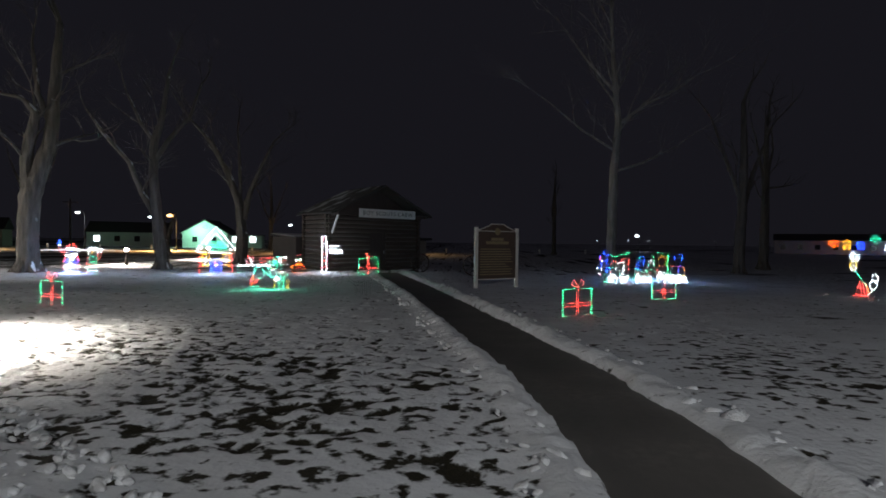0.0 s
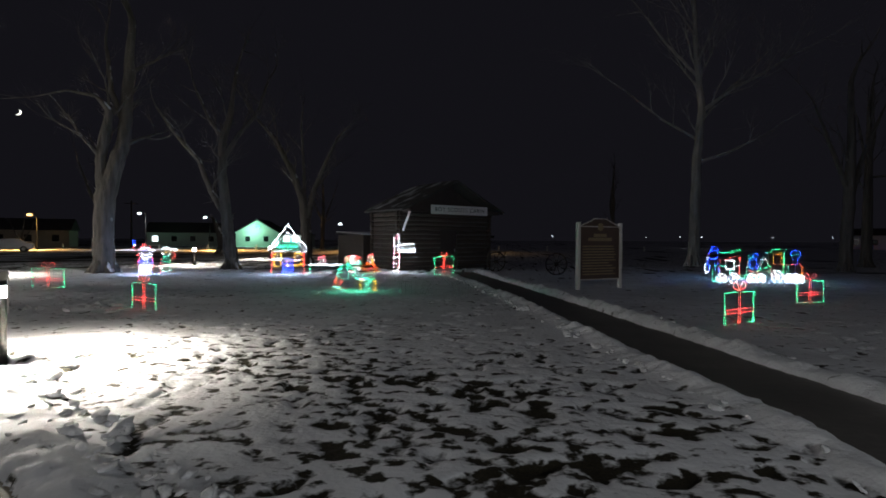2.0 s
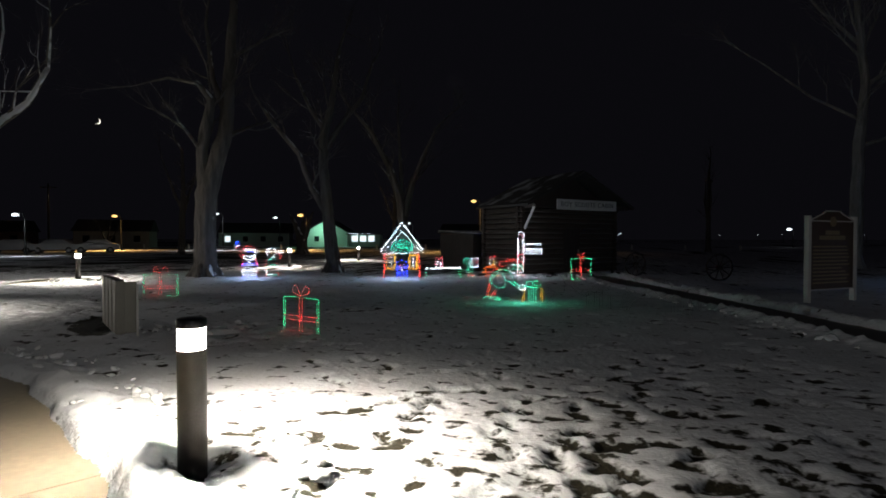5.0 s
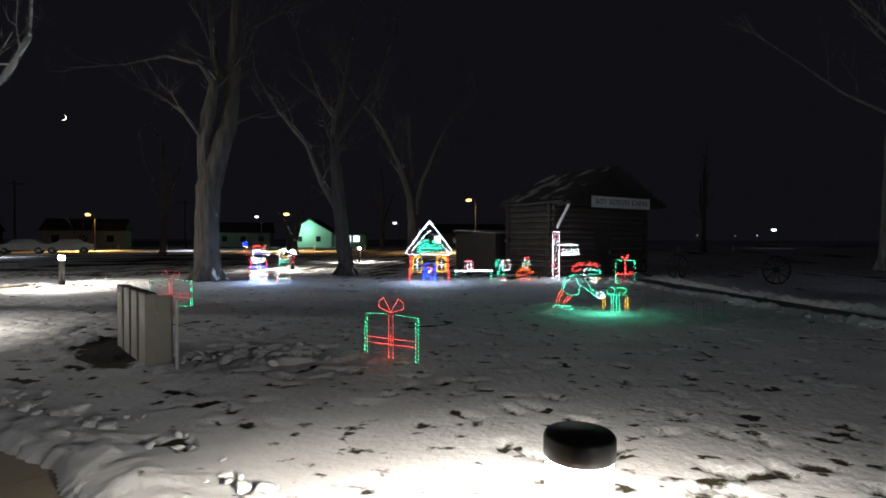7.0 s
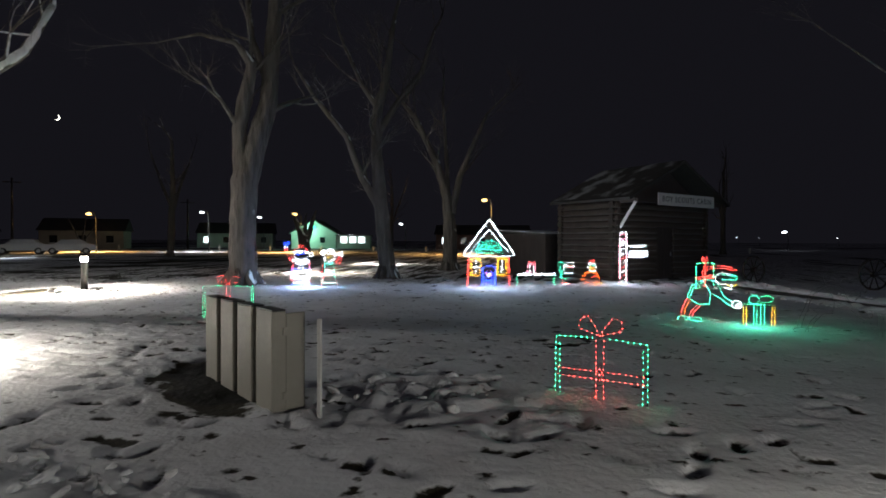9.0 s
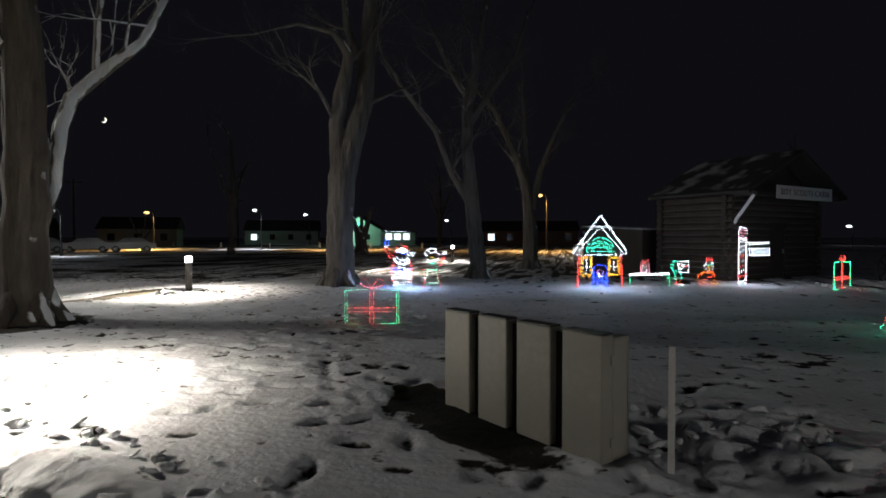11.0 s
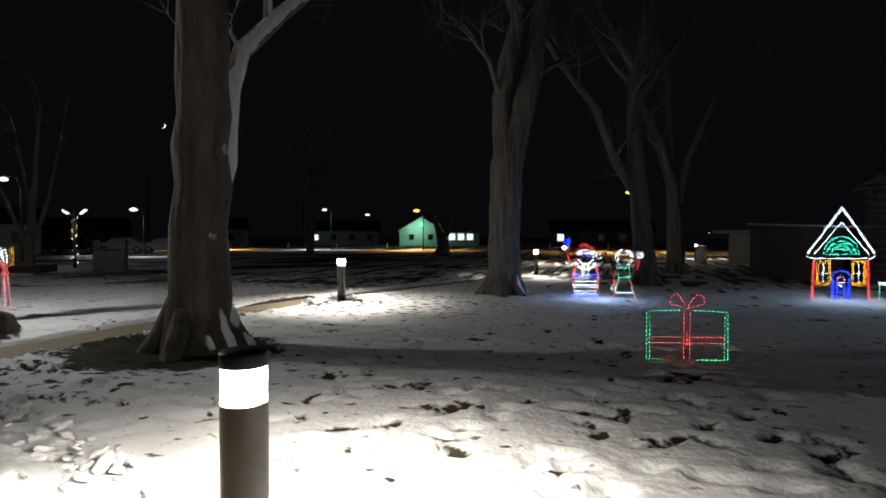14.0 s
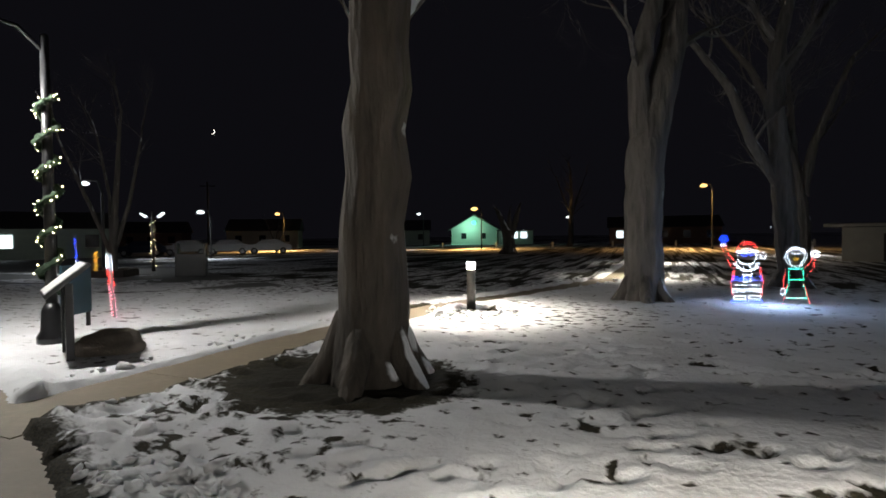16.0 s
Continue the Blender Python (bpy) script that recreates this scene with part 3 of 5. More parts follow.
gift(-0.45, 28.2, 45, 1.15, 0.8, 0.05, 0.014)

# workshop house
S = []
for k in (0, 0.16):
    S.append(("w", [(-0.98 + k * 1.4, 1.05 + k * 0.35), (0, 2.18 - k * 1.9), (0.98 - k * 1.4, 1.05 + k * 0.35)]))
S += [("w", [(-0.98, 1.05), (-0.8, 1.0), (0.8, 1.0), (0.98, 1.05)]), ("w", [(-0.95, 1.12), (0, 2.24), (0.95, 1.12)]),
      ("t", arc(0, 1.1, 0.5, 0.42, 0, 180)), ("t", arc(0, 1.1, 0.4, 0.32, 0, 180)), ("t", arc(0, 1.1, 0.28, 0.2, 10, 170)), ("t", [(-0.5, 1.1), (0.5, 1.1)]), ("t", [(-0.42, 1.22), (0.42, 1.22)]), ("t", [(-0.3, 1.34), (0.3, 1.34)]),
      ("r", [(-0.82, 0), (-0.78, 0.98)]), ("r", [(-0.78, 0), (-0.74, 0.98)]), ("r", [(0.82, 0), (0.76, 0.98)]), ("r", [(0.78, 0), (0.72, 0.98)])]
for s in (-1, 1):
    S += [("y", rect(s * 0.3, 0.36, s * 0.68, 0.94)), ("y", rect(s * 0.34, 0.4, s * 0.64, 0.9)), ("w", [(s * 0.49, 0.42), (s * 0.49, 0.88)]), ("w", [(s * 0.34, 0.64), (s * 0.64, 0.64)])]
S += [("b", [(-0.25, 0), (-0.25, 0.56)] + arc(0, 0.56, 0.25, 0.14, 180, 0)[0:] + [(0.25, 0)]), ("b", [(-0.21, 0), (-0.21, 0.5)]), ("b", [(0.21, 0), (0.21, 0.5)]), ("b", [(-0.1, 0), (-0.1, 0.55)]), ("b", [(0.1, 0), (0.1, 0.55)]), ("b", [(-0.25, 0.2), (0.25, 0.2)]),
      ("p", arc(0, 0.46, 0.1, 0.1)), ("w", arc(0, 0.38, 0.05, 0.05))]
display("light_workshop_house", stand(-7.43, 27.2, 20), "toy workshop house outlined in coloured bulbs", "light display", [(k, [(0.9 * x, z) for x, z in p]) for k, p in S], 0.05, 0.0165, legs=((-0.7, 0.3), (0.7, 0.3)))
# the long work table and parcel
S = [("w", [(0, 0.42), (1.5, 0.42)]), ("w", [(0, 0.36), (1.5, 0.36)]), ("w", [(0.0, 0.39), (1.5, 0.39)]), ("g", [(1.42, 0.36), (1.44, 0)]), ("g", [(1.48, 0.36), (1.5, 0)]), ("g", [(0.04, 0.36), (0.02, 0)]),
     ("p", rect(0.42, 0.46, 0.74, 0.74)), ("w", [(0.5, 0.46), (0.52, 0.72)]), ("w", [(0.66, 0.46), (0.64, 0.72)]), ("r", [(0.58, 0.74), (0.46, 0.84)]), ("r", [(0.58, 0.74), (0.7, 0.84)])]
display("light_work_table", stand(-6.55, 27.5, 30), "long table outlined in white bulbs with a lit parcel", "light display", S, 0.045, 0.0145)


def waving(hat, robe, trim, tall, wide, apron=None):
    """A plain rounded figure raising one arm."""
    h, c = tall, wide / 2
    s = [(trim, arc(0, h * 0.74, c * 0.5, h * 0.13)), (trim, arc(0, h * 0.66, c * 0.6, h * 0.13, 180, 360)), (trim, arc(0, h * 0.68, c * 0.45, h * 0.06, 180, 360)), (hat, arc(0, h * 0.8, c * 0.58, h * 0.17, 0, 180)), (hat, arc(0, h * 0.8, c * 0.5, h * 0.13, 0, 180)),
         (robe, [(-c * 0.7, h * 0.58), (-c * 0.85, h * 0.36), (-c * 0.8, h * 0.14)]), (robe, [(c * 0.7, h * 0.58), (c * 0.85, h * 0.36), (c * 0.8, h * 0.14)]),
         (robe, [(-c * 0.62, h * 0.58), (-c * 0.75, h * 0.36)]), (robe, [(c * 0.62, h * 0.58), (c * 0.75, h * 0.36)]),
         (trim, [(-c * 0.85, h * 0.24), (c * 0.85, h * 0.24)]), (trim, [(-c * 0.85, h * 0.19), (c * 0.85, h * 0.19)])]
    return s


S = waving("r", "r", "w", 1.55, 0.86) + [("r", [(-0.36, 0.92), (-0.52, 1.2), (-0.58, 1.4)]), ("r", [(-0.26, 1.0), (-0.44, 1.24), (-0.48, 1.4)]), ("w", [(-0.62, 1.42), (-0.44, 1.42)]), ("w", [(-0.62, 1.46), (-0.44, 1.46)]), ("b", arc(-0.53, 1.57, 0.1, 0.09)), ("b", arc(-0.53, 1.57, 0.06, 0.05)),
    ("b", [(-0.36, 0.66), (0.36, 0.66)]), ("b", [(-0.36, 0.58), (0.36, 0.58)]), ("b", [(-0.36, 0.62), (0, 0.62)]), ("w", rect(-0.08, 0.54, 0.08, 0.7)), ("b", arc(-0.06, 1.2, 0.09, 0.04)), ("b", arc(0.1, 1.2, 0.07, 0.04)),
    ("w", rect(-0.3, 0.12, -0.04, 0.2)), ("w", rect(0.04, 0.12, 0.3, 0.2)), ("b", rect(-0.36, 0.0, -0.04, 0.09)), ("b", rect(0.04, 0.0, 0.34, 0.09)), ("b", [(-0.36, 0.045), (0.34, 0.045)]), ("r", [(-0.3, 0.2), (-0.3, 0.3)]), ("r", [(0.3, 0.2), (0.3, 0.3)]), ("w", arc(0, 1.0, 0.3, 0.2, 180, 360)), ("w", arc(0, 1.02, 0.22, 0.24, 190, 350)), ("w", [(-0.3, 0.46), (0.3, 0.46)]), ("w", [(-0.36, 0.34), (0.36, 0.34)]), ("w", arc(0.36, 1.16, 0.07, 0.07)), ("w", [(-0.26, 1.24), (0.26, 1.24)]), ("w", [(-0.26, 1.28), (0.26, 1.28)]), ("w", [(-0.1, 0.7), (-0.06, 0.94)]), ("w", [(0.1, 0.7), (0.06, 0.94)])]
figure("light_figure", stand(-13.3, 25.8, 14) @ Matrix.Scale(0.88, 4), "waving figure outlined in red, white and blue bulbs", S, 0.042, 0.0135)
S = [("w", arc(0, 1.14, 0.24, 0.22, -60, 240)), ("w", arc(0, 1.15, 0.19, 0.17, -60, 240)), ("y", arc(0, 1.08, 0.06, 0.03)), ("w", arc(0, 0.98, 0.14, 0.07, 180, 360)), ("w", arc(0, 1.28, 0.12, 0.08)),
     ("t", rect(-0.16, 0.6, 0.16, 0.86)), ("t", [(-0.13, 0.84), (0.13, 0.84)]), ("t", [(-0.14, 0.56), (-0.24, 0.16), (0.24, 0.16), (0.14, 0.56)]), ("g", [(-0.18, 0.6), (0.18, 0.6)]), ("w", [(-0.2, 0.17), (0.2, 0.17)]),
     ("r", [(-0.2, 0.86), (-0.28, 0.6), (-0.26, 0.36)]), ("r", [(-0.18, 0.5), (-0.3, 0.0)]), ("r", [(0.18, 0.5), (0.32, 0.0)]), ("r", [(0.2, 0.66), (0.38, 0.86), (0.42, 1.08)]), ("r", [(0.2, 0.86), (0.32, 1.0), (0.36, 1.12)]),
     ("w", arc(0.42, 1.2, 0.1, 0.08)), ("w", arc(0.42, 1.2, 0.05, 0.05)), ("w", arc(-0.28, 0.32, 0.06, 0.07))]
figure("light_figure", stand(-12.4, 25.9, 14) @ Matrix.Scale(0.88, 4), "smaller waving figure in a teal apron of bulbs", S, 0.042, 0.0125)

# helper bending over a parcel
S = [("r", arc(0.28, 1.02, 0.34, 0.14, 20, 175)), ("r", arc(0.28, 1.02, 0.28, 0.09, 20, 175)), ("r", [(-0.06, 1.02), (-0.02, 0.92), (0.12, 0.98)]), ("w", arc(0.36, 0.9, 0.16, 0.12, 40, 290)), ("t", [(0.3, 0.98), (0.6, 0.96), (0.6, 0.88), (0.34, 0.88)]), ("y", arc(0.5, 0.8, 0.1, 0.05, 180, 360)), ("w", [(0.36, 0.72), (0.5, 0.68), (0.5, 0.8)]),
     ("t", [(0.22, 0.84), (0.0, 0.88), (-0.24, 0.74), (-0.32, 0.5), (-0.1, 0.36), (0.1, 0.38), (0.12, 0.6), (0.02, 0.8)]), ("t", [(0.0, 0.84), (-0.2, 0.7), (-0.27, 0.5)]), ("t", [(0.1, 0.62), (0.3, 0.5), (0.52, 0.32)]), ("t", [(0.24, 0.8), (0.38, 0.52), (0.54, 0.42)]), ("w", arc(0.6, 0.38, 0.09, 0.08)), ("w", arc(0.64, 0.36, 0.04, 0.04)),
     ("r", [(-0.32, 0.48), (-0.4, 0.3), (-0.44, 0.1)]), ("o", [(-0.26, 0.46), (-0.34, 0.28), (-0.38, 0.1)]), ("r", [(-0.12, 0.36), (-0.24, 0.22), (-0.28, 0.1)]), ("r", [(-0.05, 0.36), (-0.18, 0.2), (-0.22, 0.1)]), ("t", arc(-0.38, 0.06, 0.12, 0.05)), ("t", arc(-0.18, 0.05, 0.14, 0.05)), ("t", [(-0.5, 0.02), (0.02, 0.02)])]
HELPER = [(k, [(1.1 * x, 1.1 * z) for x, z in p]) for k, p in S]
PARCEL = [("y", [(-0.3, 0.02), (-0.3, 0.44)]), ("y", [(0.3, 0.02), (0.3, 0.42)]), ("y", [(-0.24, 0.02), (-0.24, 0.42)]), ("y", [(0.24, 0.02), (0.24, 0.42)]), ("t", [(-0.1, 0.02), (-0.1, 0.48)]), ("t", [(-0.04, 0.02), (-0.04, 0.48)]), ("t", [(0.1, 0.02), (0.1, 0.48)]), ("t", [(0.03, 0.02), (0.03, 0.48)]), ("g", [(-0.3, 0.46), (0.3, 0.46)]), ("g", [(-0.3, 0.02), (0.3, 0.02)]), ("g", arc(0.13, 0.58, 0.14, 0.07, 200, 500)), ("t", arc(-0.1, 0.56, 0.1, 0.09))]
figure("light_figure", stand(-2.85, 20.6, -8) @ Matrix.Scale(0.86, 4), "bending figure outlined in teal and red bulbs", HELPER, 0.04, 0.0125)
display("light_gift_box", stand(-2.02, 20.2, -8) @ Matrix.Scale(0.86, 4), "gift box outlined in yellow and teal bulbs", "light display", PARCEL, 0.04, 0.0115, "lit gift boxes on the lawn")
# two more sets of the same row, switched off
for hx, hy in ((-1.35, 19.3), (0.3, 18.45)):
    bm = B()
    for _, pts in HELPER:
        wire(bm, pts, 0.004)
    single("unlit_figure", bm, WIRE, stand(hx, hy, -8) @ Matrix.Scale(0.86, 4), "bending wire figure with its bulbs switched off", "light display", "unlit figures on the lawn")
    bm = B()
    for _, pts in PARCEL:
        wire(bm, pts, 0.004)
    single("unlit_gift_box", bm, WIRE, stand(hx + 0.83, hy - 0.4, -8) @ Matrix.Scale(0.86, 4), "wire gift box with its bulbs switched off", "light display", "unlit gift boxes on the lawn")
# two small figures by the table
S = [("t", arc(-0.1, 0.62, 0.16, 0.18, 90, 270)), ("t", arc(-0.06, 0.62, 0.12, 0.14)), ("w", rect(0.02, 0.4, 0.34, 0.76)), ("w", arc(0.06, 0.6, 0.1, 0.1)), ("r", [(0.05, 0.6), (0.32, 0.62)]), ("t", [(-0.12, 0.46), (-0.16, 0.2), (0.1, 0.2), (0.08, 0.42)]), ("t", [(-0.08, 0.44), (-0.1, 0.22)]), ("r", [(-0.08, 0.2), (-0.06, 0.04)]), ("o", [(0.04, 0.2), (0.06, 0.04)]), ("w", [(-0.12, 0.02), (0.2, 0.02)]), ("r", [(-0.14, 0.05), (0.16, 0.05)])]
figure("light_figure", stand(-4.9, 28.6, 20), "small figure in teal bulbs carrying a white parcel", S, 0.04, 0.013)
S = [("r", [(-0.08, 0.74), (-0.04, 0.9), (0.02, 0.78), (0.1, 0.92), (0.14, 0.76)]), ("w", arc(0.03, 0.62, 0.16, 0.14)), ("y", arc(0.04, 0.56, 0.06, 0.06)), ("t", [(-0.06, 0.66), (0.14, 0.66)]), ("o", arc(-0.02, 0.22, 0.34, 0.24)), ("o", arc(-0.02, 0.24, 0.26, 0.17)), ("r", [(-0.2, 0.16), (0.26, 0.34)]), ("o", [(-0.34, 0.3), (-0.2, 0.44), (0.1, 0.42)]), ("y", [(0.1, 0.06), (0.4, 0.05)])]
figure("light_figure", stand(-4.0, 28.7, 20), "small sitting figure outlined in orange bulbs", S, 0.04, 0.013)

# striped pole with hanging sign
S = [("p", [(-0.14, 0), (-0.14, 1.62)]), ("p", [(0.14, 0), (0.14, 1.62)]), ("w", [(-0.14, 0), (0.14, 0)]), ("w", arc(0, 1.76, 0.15, 0.2)), ("p", arc(0, 1.76, 0.08, 0.12)), ("w", [(-0.12, 0), (-0.12, 1.6)]), ("w", [(0.12, 0), (0.12, 1.6)])]
for i in range(9):
    S.append(("r" if i % 2 and i < 6 else "w", [(-0.14, 0.05 + 0.17 * i), (0.14, 0.2 + 0.17 * i)]))
S += [("w", [(0.14, 1.42), (0.92, 1.46)]), ("w", [(0.14, 1.36), (0.92, 1.4)]), ("w", rect(0.24, 1.0, 0.92, 1.24)), ("w", [(0.3, 1.12), (0.86, 1.12)]), ("w", [(0.32, 1.07), (0.84, 1.07)]), ("w", [(0.3, 1.17), (0.84, 1.17)])]
display("light_striped_pole", stand(-2.85, 29.2, 12) @ Matrix.Scale(0.95, 4), "candy-striped pole with a hanging sign in white and red bulbs", "light display", S, 0.045, 0.0155)

# toy train: driver, caboose, wagon and engine, each standing by itself
TR = stand(9.53, 24.21, 16) @ Matrix.Scale(1.06, 4)


def wheel(x, z, r):
    s = [("w", arc(x, z, r, r)), ("w", arc(x, z, r * 0.82, r * 0.82)), ("w", arc(x, z, r * 0.35, r * 0.35))]
    for a in range(0, 360, 60):
        s.append(("w", [(x, z), (x + r * math.cos(radians(a)), z + r * math.sin(radians(a)))]))
    return s


S = [("b", arc(0.25, 1.02, 0.2, 0.16)), ("b", arc(0.3, 1.2, 0.13, 0.1)), ("b", [(0.0, 0.6), (0.08, 0.86), (0.42, 0.86), (0.5, 0.3)]), ("b", [(0.1, 0.84), (0.1, 0.4)]), ("b", [(0.3, 0.84), (0.36, 0.4)]), ("w", arc(0.02, 0.56, 0.1, 0.16)), ("r", arc(0.08, 0.98, 0.06, 0.05)), ("p", [(0.0, 0.4), (0.1, 0.34)]), ("w", arc(0.08, 0.88, 0.08, 0.05))]
figure("light_figure", TR, "standing figure in blue bulbs behind the train", S, 0.047, 0.0105)
S = [("g", [(0.22, 0.5), (0.22, 0.1), (0.5, 0.1), (0.5, 0.5)]), ("g", [(0.36, 0.1), (0.36, 0.5)]), ("g", [(0.22, 0.1), (0.6, 0.06)]), ("g", [(0.44, 1.14), (0.6, 1.06), (0.9, 1.12), (1.3, 1.2), (1.3, 1.1)]), ("g", [(0.5, 1.08), (0.9, 1.06), (1.28, 1.14)]), ("r", [(0.52, 0.86), (0.8, 0.84), (1.0, 0.94), (1.3, 1.0), (1.3, 0.2)]), ("r", [(0.52, 0.2), (0.52, 0.86)]), ("r", [(1.26, 0.24), (1.26, 0.94)]),
     ("w", rect(0.72, 0.5, 1.08, 0.82)), ("w", rect(0.75, 0.53, 1.05, 0.79)), ("t", [(0.3, 0.62), (0.7, 0.62)]), ("w", [(1.08, 0.64), (1.3, 0.64)]), ("r", [(0.52, 0.24), (1.3, 0.24)]), ("g", rect(1.2, 0.22, 1.5, 0.3)), ("g", [(0.9, 0.3), (0.9, 0.46), (1.1, 0.46)])] + wheel(0.6, 0.17, 0.2) + wheel(1.06, 0.2, 0.19)
display("light_train_caboose", TR, "train caboose outlined in green, red and white bulbs", "light display", S, 0.047, 0.0105, "lit toy train")
S = [("g", [(1.55, 0.6), (1.55, 0.36), (1.62, 0.24), (2.36, 0.24), (2.44, 0.4), (2.5, 0.66)]), ("g", [(1.55, 0.6), (1.98, 0.42), (2.44, 0.62)]), ("r", [(1.58, 0.44), (2.44, 0.44)]), ("o", [(1.6, 0.56), (1.6, 0.8)]), ("r", [(1.98, 0.26), (1.98, 0.44)]), ("b", rect(1.64, 0.56, 1.94, 0.84)), ("b", [(1.7, 0.58), (1.7, 0.84)]), ("t", arc(1.7, 0.94, 0.1, 0.06)), ("b", arc(1.9, 0.98, 0.1, 0.08)),
     ("w", [(2.0, 0.5), (2.12, 0.8), (2.24, 0.96), (2.36, 0.8), (2.42, 0.66)]), ("p", [(2.1, 0.6), (2.26, 0.86)]), ("t", [(2.06, 0.48), (2.2, 0.76)]), ("g", [(2.44, 0.7), (2.4, 1.06), (2.28, 1.1)])] + wheel(1.76, 0.17, 0.2) + wheel(2.14, 0.17, 0.19)
display("light_train_wagon", TR, "train wagon full of presents outlined in bulbs", "light display", S, 0.047, 0.0105, "lit toy train")
S = [("g", [(2.5, 1.1), (2.56, 1.2), (3.12, 1.2), (3.12, 1.12)]), ("g", [(3.02, 1.1), (2.98, 0.28)]), ("g", [(3.06, 1.12), (3.04, 0.3)]), ("y", [(2.62, 0.7), (2.6, 1.08), (2.96, 1.08), (2.9, 0.7)]), ("o", [(2.68, 1.02), (2.92, 1.02)]), ("r", [(2.56, 0.68), (3.74, 0.66)]), ("r", [(2.5, 0.3), (2.56, 0.66)]), ("t", [(3.16, 0.32), (3.16, 0.64)]), ("t", [(3.22, 0.32), (3.22, 0.64)]), ("o", arc(3.74, 0.46, 0.08, 0.2, -90, 90)), ("y", arc(3.72, 0.46, 0.05, 0.16, -90, 90)), ("b", [(3.42, 0.66), (3.4, 0.84), (3.3, 1.0), (3.36, 1.16), (3.66, 1.16), (3.72, 1.0), (3.6, 0.84), (3.58, 0.66)]), ("t", [(3.32, 1.0), (3.7, 1.0)]), ("r", [(2.56, 0.28), (3.74, 0.26)]), ("w", [(3.74, 0.24), (3.96, 0.02), (3.3, 0.02)]), ("b", [(3.5, 0.3), (3.5, 0.64)])]
S += wheel(2.78, 0.24, 0.24) + wheel(3.24, 0.18, 0.18) + wheel(3.52, 0.18, 0.18) + wheel(3.74, 0.16, 0.15)
display("light_train_engine", TR, "train engine outlined in coloured bulbs with white wheels", "light display", S, 0.047, 0.0105, "lit toy train")
# candle-like figure far right
S = [("w", arc(0.05, 1.3, 0.12, 0.16)), ("w", arc(0.05, 1.3, 0.06, 0.1)), ("y", arc(0.02, 1.02, 0.09, 0.14)), ("w", arc(0.02, 0.94, 0.07, 0.1)), ("t", [(0.08, 0.86), (0.26, 0.56), (0.4, 0.36)]), ("g", [(0.1, 0.8), (0.3, 0.5)]), ("w", arc(0.6, 0.62, 0.09, 0.14)), ("w", arc(0.56, 0.42, 0.1, 0.14)), ("w", [(0.6, 0.3), (0.42, 0.1)]),
     ("r", [(0.22, 0.6), (0.1, 0.1), (0.42, 0.06), (0.36, 0.5)]), ("r", [(0.2, 0.5), (0.26, 0.1)]), ("r", [(0.28, 0.5), (0.34, 0.08)]), ("o", [(0.38, 0.44), (0.46, 0.1)]), ("r", [(0.0, 0.06), (0.5, 0.06)])]
figure("light_figure", stand(16.5, 20.0, -18), "leaning figure outlined in white, red and green bulbs", S, 0.042, 0.0125)


# ---- slatted screen and stake ----
SC = thing("slatted_screen", stand(-9.68, 15.02, -40, 0.02), "tan vinyl slatted screen standing in the snow", "screen")
for i in range(4):
    part("slat", add_box(B(), 0.335, 0.13, 0.87, pose(0.19 + 0.45 * i, 0, 0.02), 0.006), VINYL, SC)
    # black sheet puts the unlit top's shade into the colour
    part("slat_top_shade", add_box(B(), 0.33, 0.125, 0.012, pose(0.19 + 0.45 * i, 0, 0.892)), BLACK, SC, "black sheet painted as the unlit slat top")
    # black strips stand in for the shade in the gaps
    if i < 3:
        part("gap_shade", add_box(B(), 0.13, 0.02, 0.84, pose(0.415 + 0.45 * i, 0.02, 0.02)), BLACK, SC, "black strip standing in for shade between two slats")
part("side_board", add_box(B(), 0.03, 0.18, 0.85, pose(1.7, 0.15, 0.02), 0.006), VINYL, SC, "tan side board")
for z in (0.12, 0.68):
    part("rail", add_box(B(), 1.72, 0.035, 0.07, pose(0.86, 0.05, z), 0.004), VINYL, SC)
ST = thing("marker_stake", stand(-7.98, 13.85, -20), "thin pale wooden stake in the snow", "stake")
part("shaft", add_box(B(), 0.04, 0.02, 0.88, pose(0, 0, -0.05), 0.003), WHITEWOOD, ST)


# ---- notice board ----
NB = thing("notice_board", stand(4.49, 20.92, 36) @ Matrix.Scale(1.04, 4), "brown notice board between two white posts", "sign")
for x in (0, 1.78):
    part("post", add_box(B(), 0.11, 0.11, 2.16, pose(x, 0, -0.1), 0.008), WHITEWOOD, NB, "white painted square post")
bm = B()
add_box(bm, 1.66, 0.05, 1.62, pose(0.89, 0, 0.33))
part("panel", bm, BOARD, NB, "dark brown lettered panel")
bm = B()
prof = [(0.06, 1.95), (0.5, 2.1), (0.62, 2.17), (1.16, 2.17), (1.28, 2.1), (1.72, 1.95)]
fr, bk = [bm.verts.new((x, -0.025, z)) for x, z in prof], [bm.verts.new((x, 0.025, z)) for x, z in prof]
bm.faces.new(fr)
bm.faces.new(bk[::-1])
for k in range(6):
    bm.faces.new((fr[k], bk[k], bk[(k + 1) % 6], fr[(k + 1) % 6]))
part("crest", bm, BOARD, NB, "raised brown top panel")
for nm, pts in (("top_trim", [(0.06, -0.03, 1.96), (0.5, -0.03, 2.11), (0.62, -0.03, 2.18), (1.16, -0.03, 2.18), (1.28, -0.03, 2.11), (1.72, -0.03, 1.96)]), ("middle_trim", [(0.06, -0.035, 1.94), (1.72, -0.035, 1.94)]), ("bottom_trim", [(0.06, -0.035, 0.33), (1.72, -0.035, 0.33)])):
    part(nm, add_tube(B(), pts, 0.018, 4), WHITEWOOD, NB)
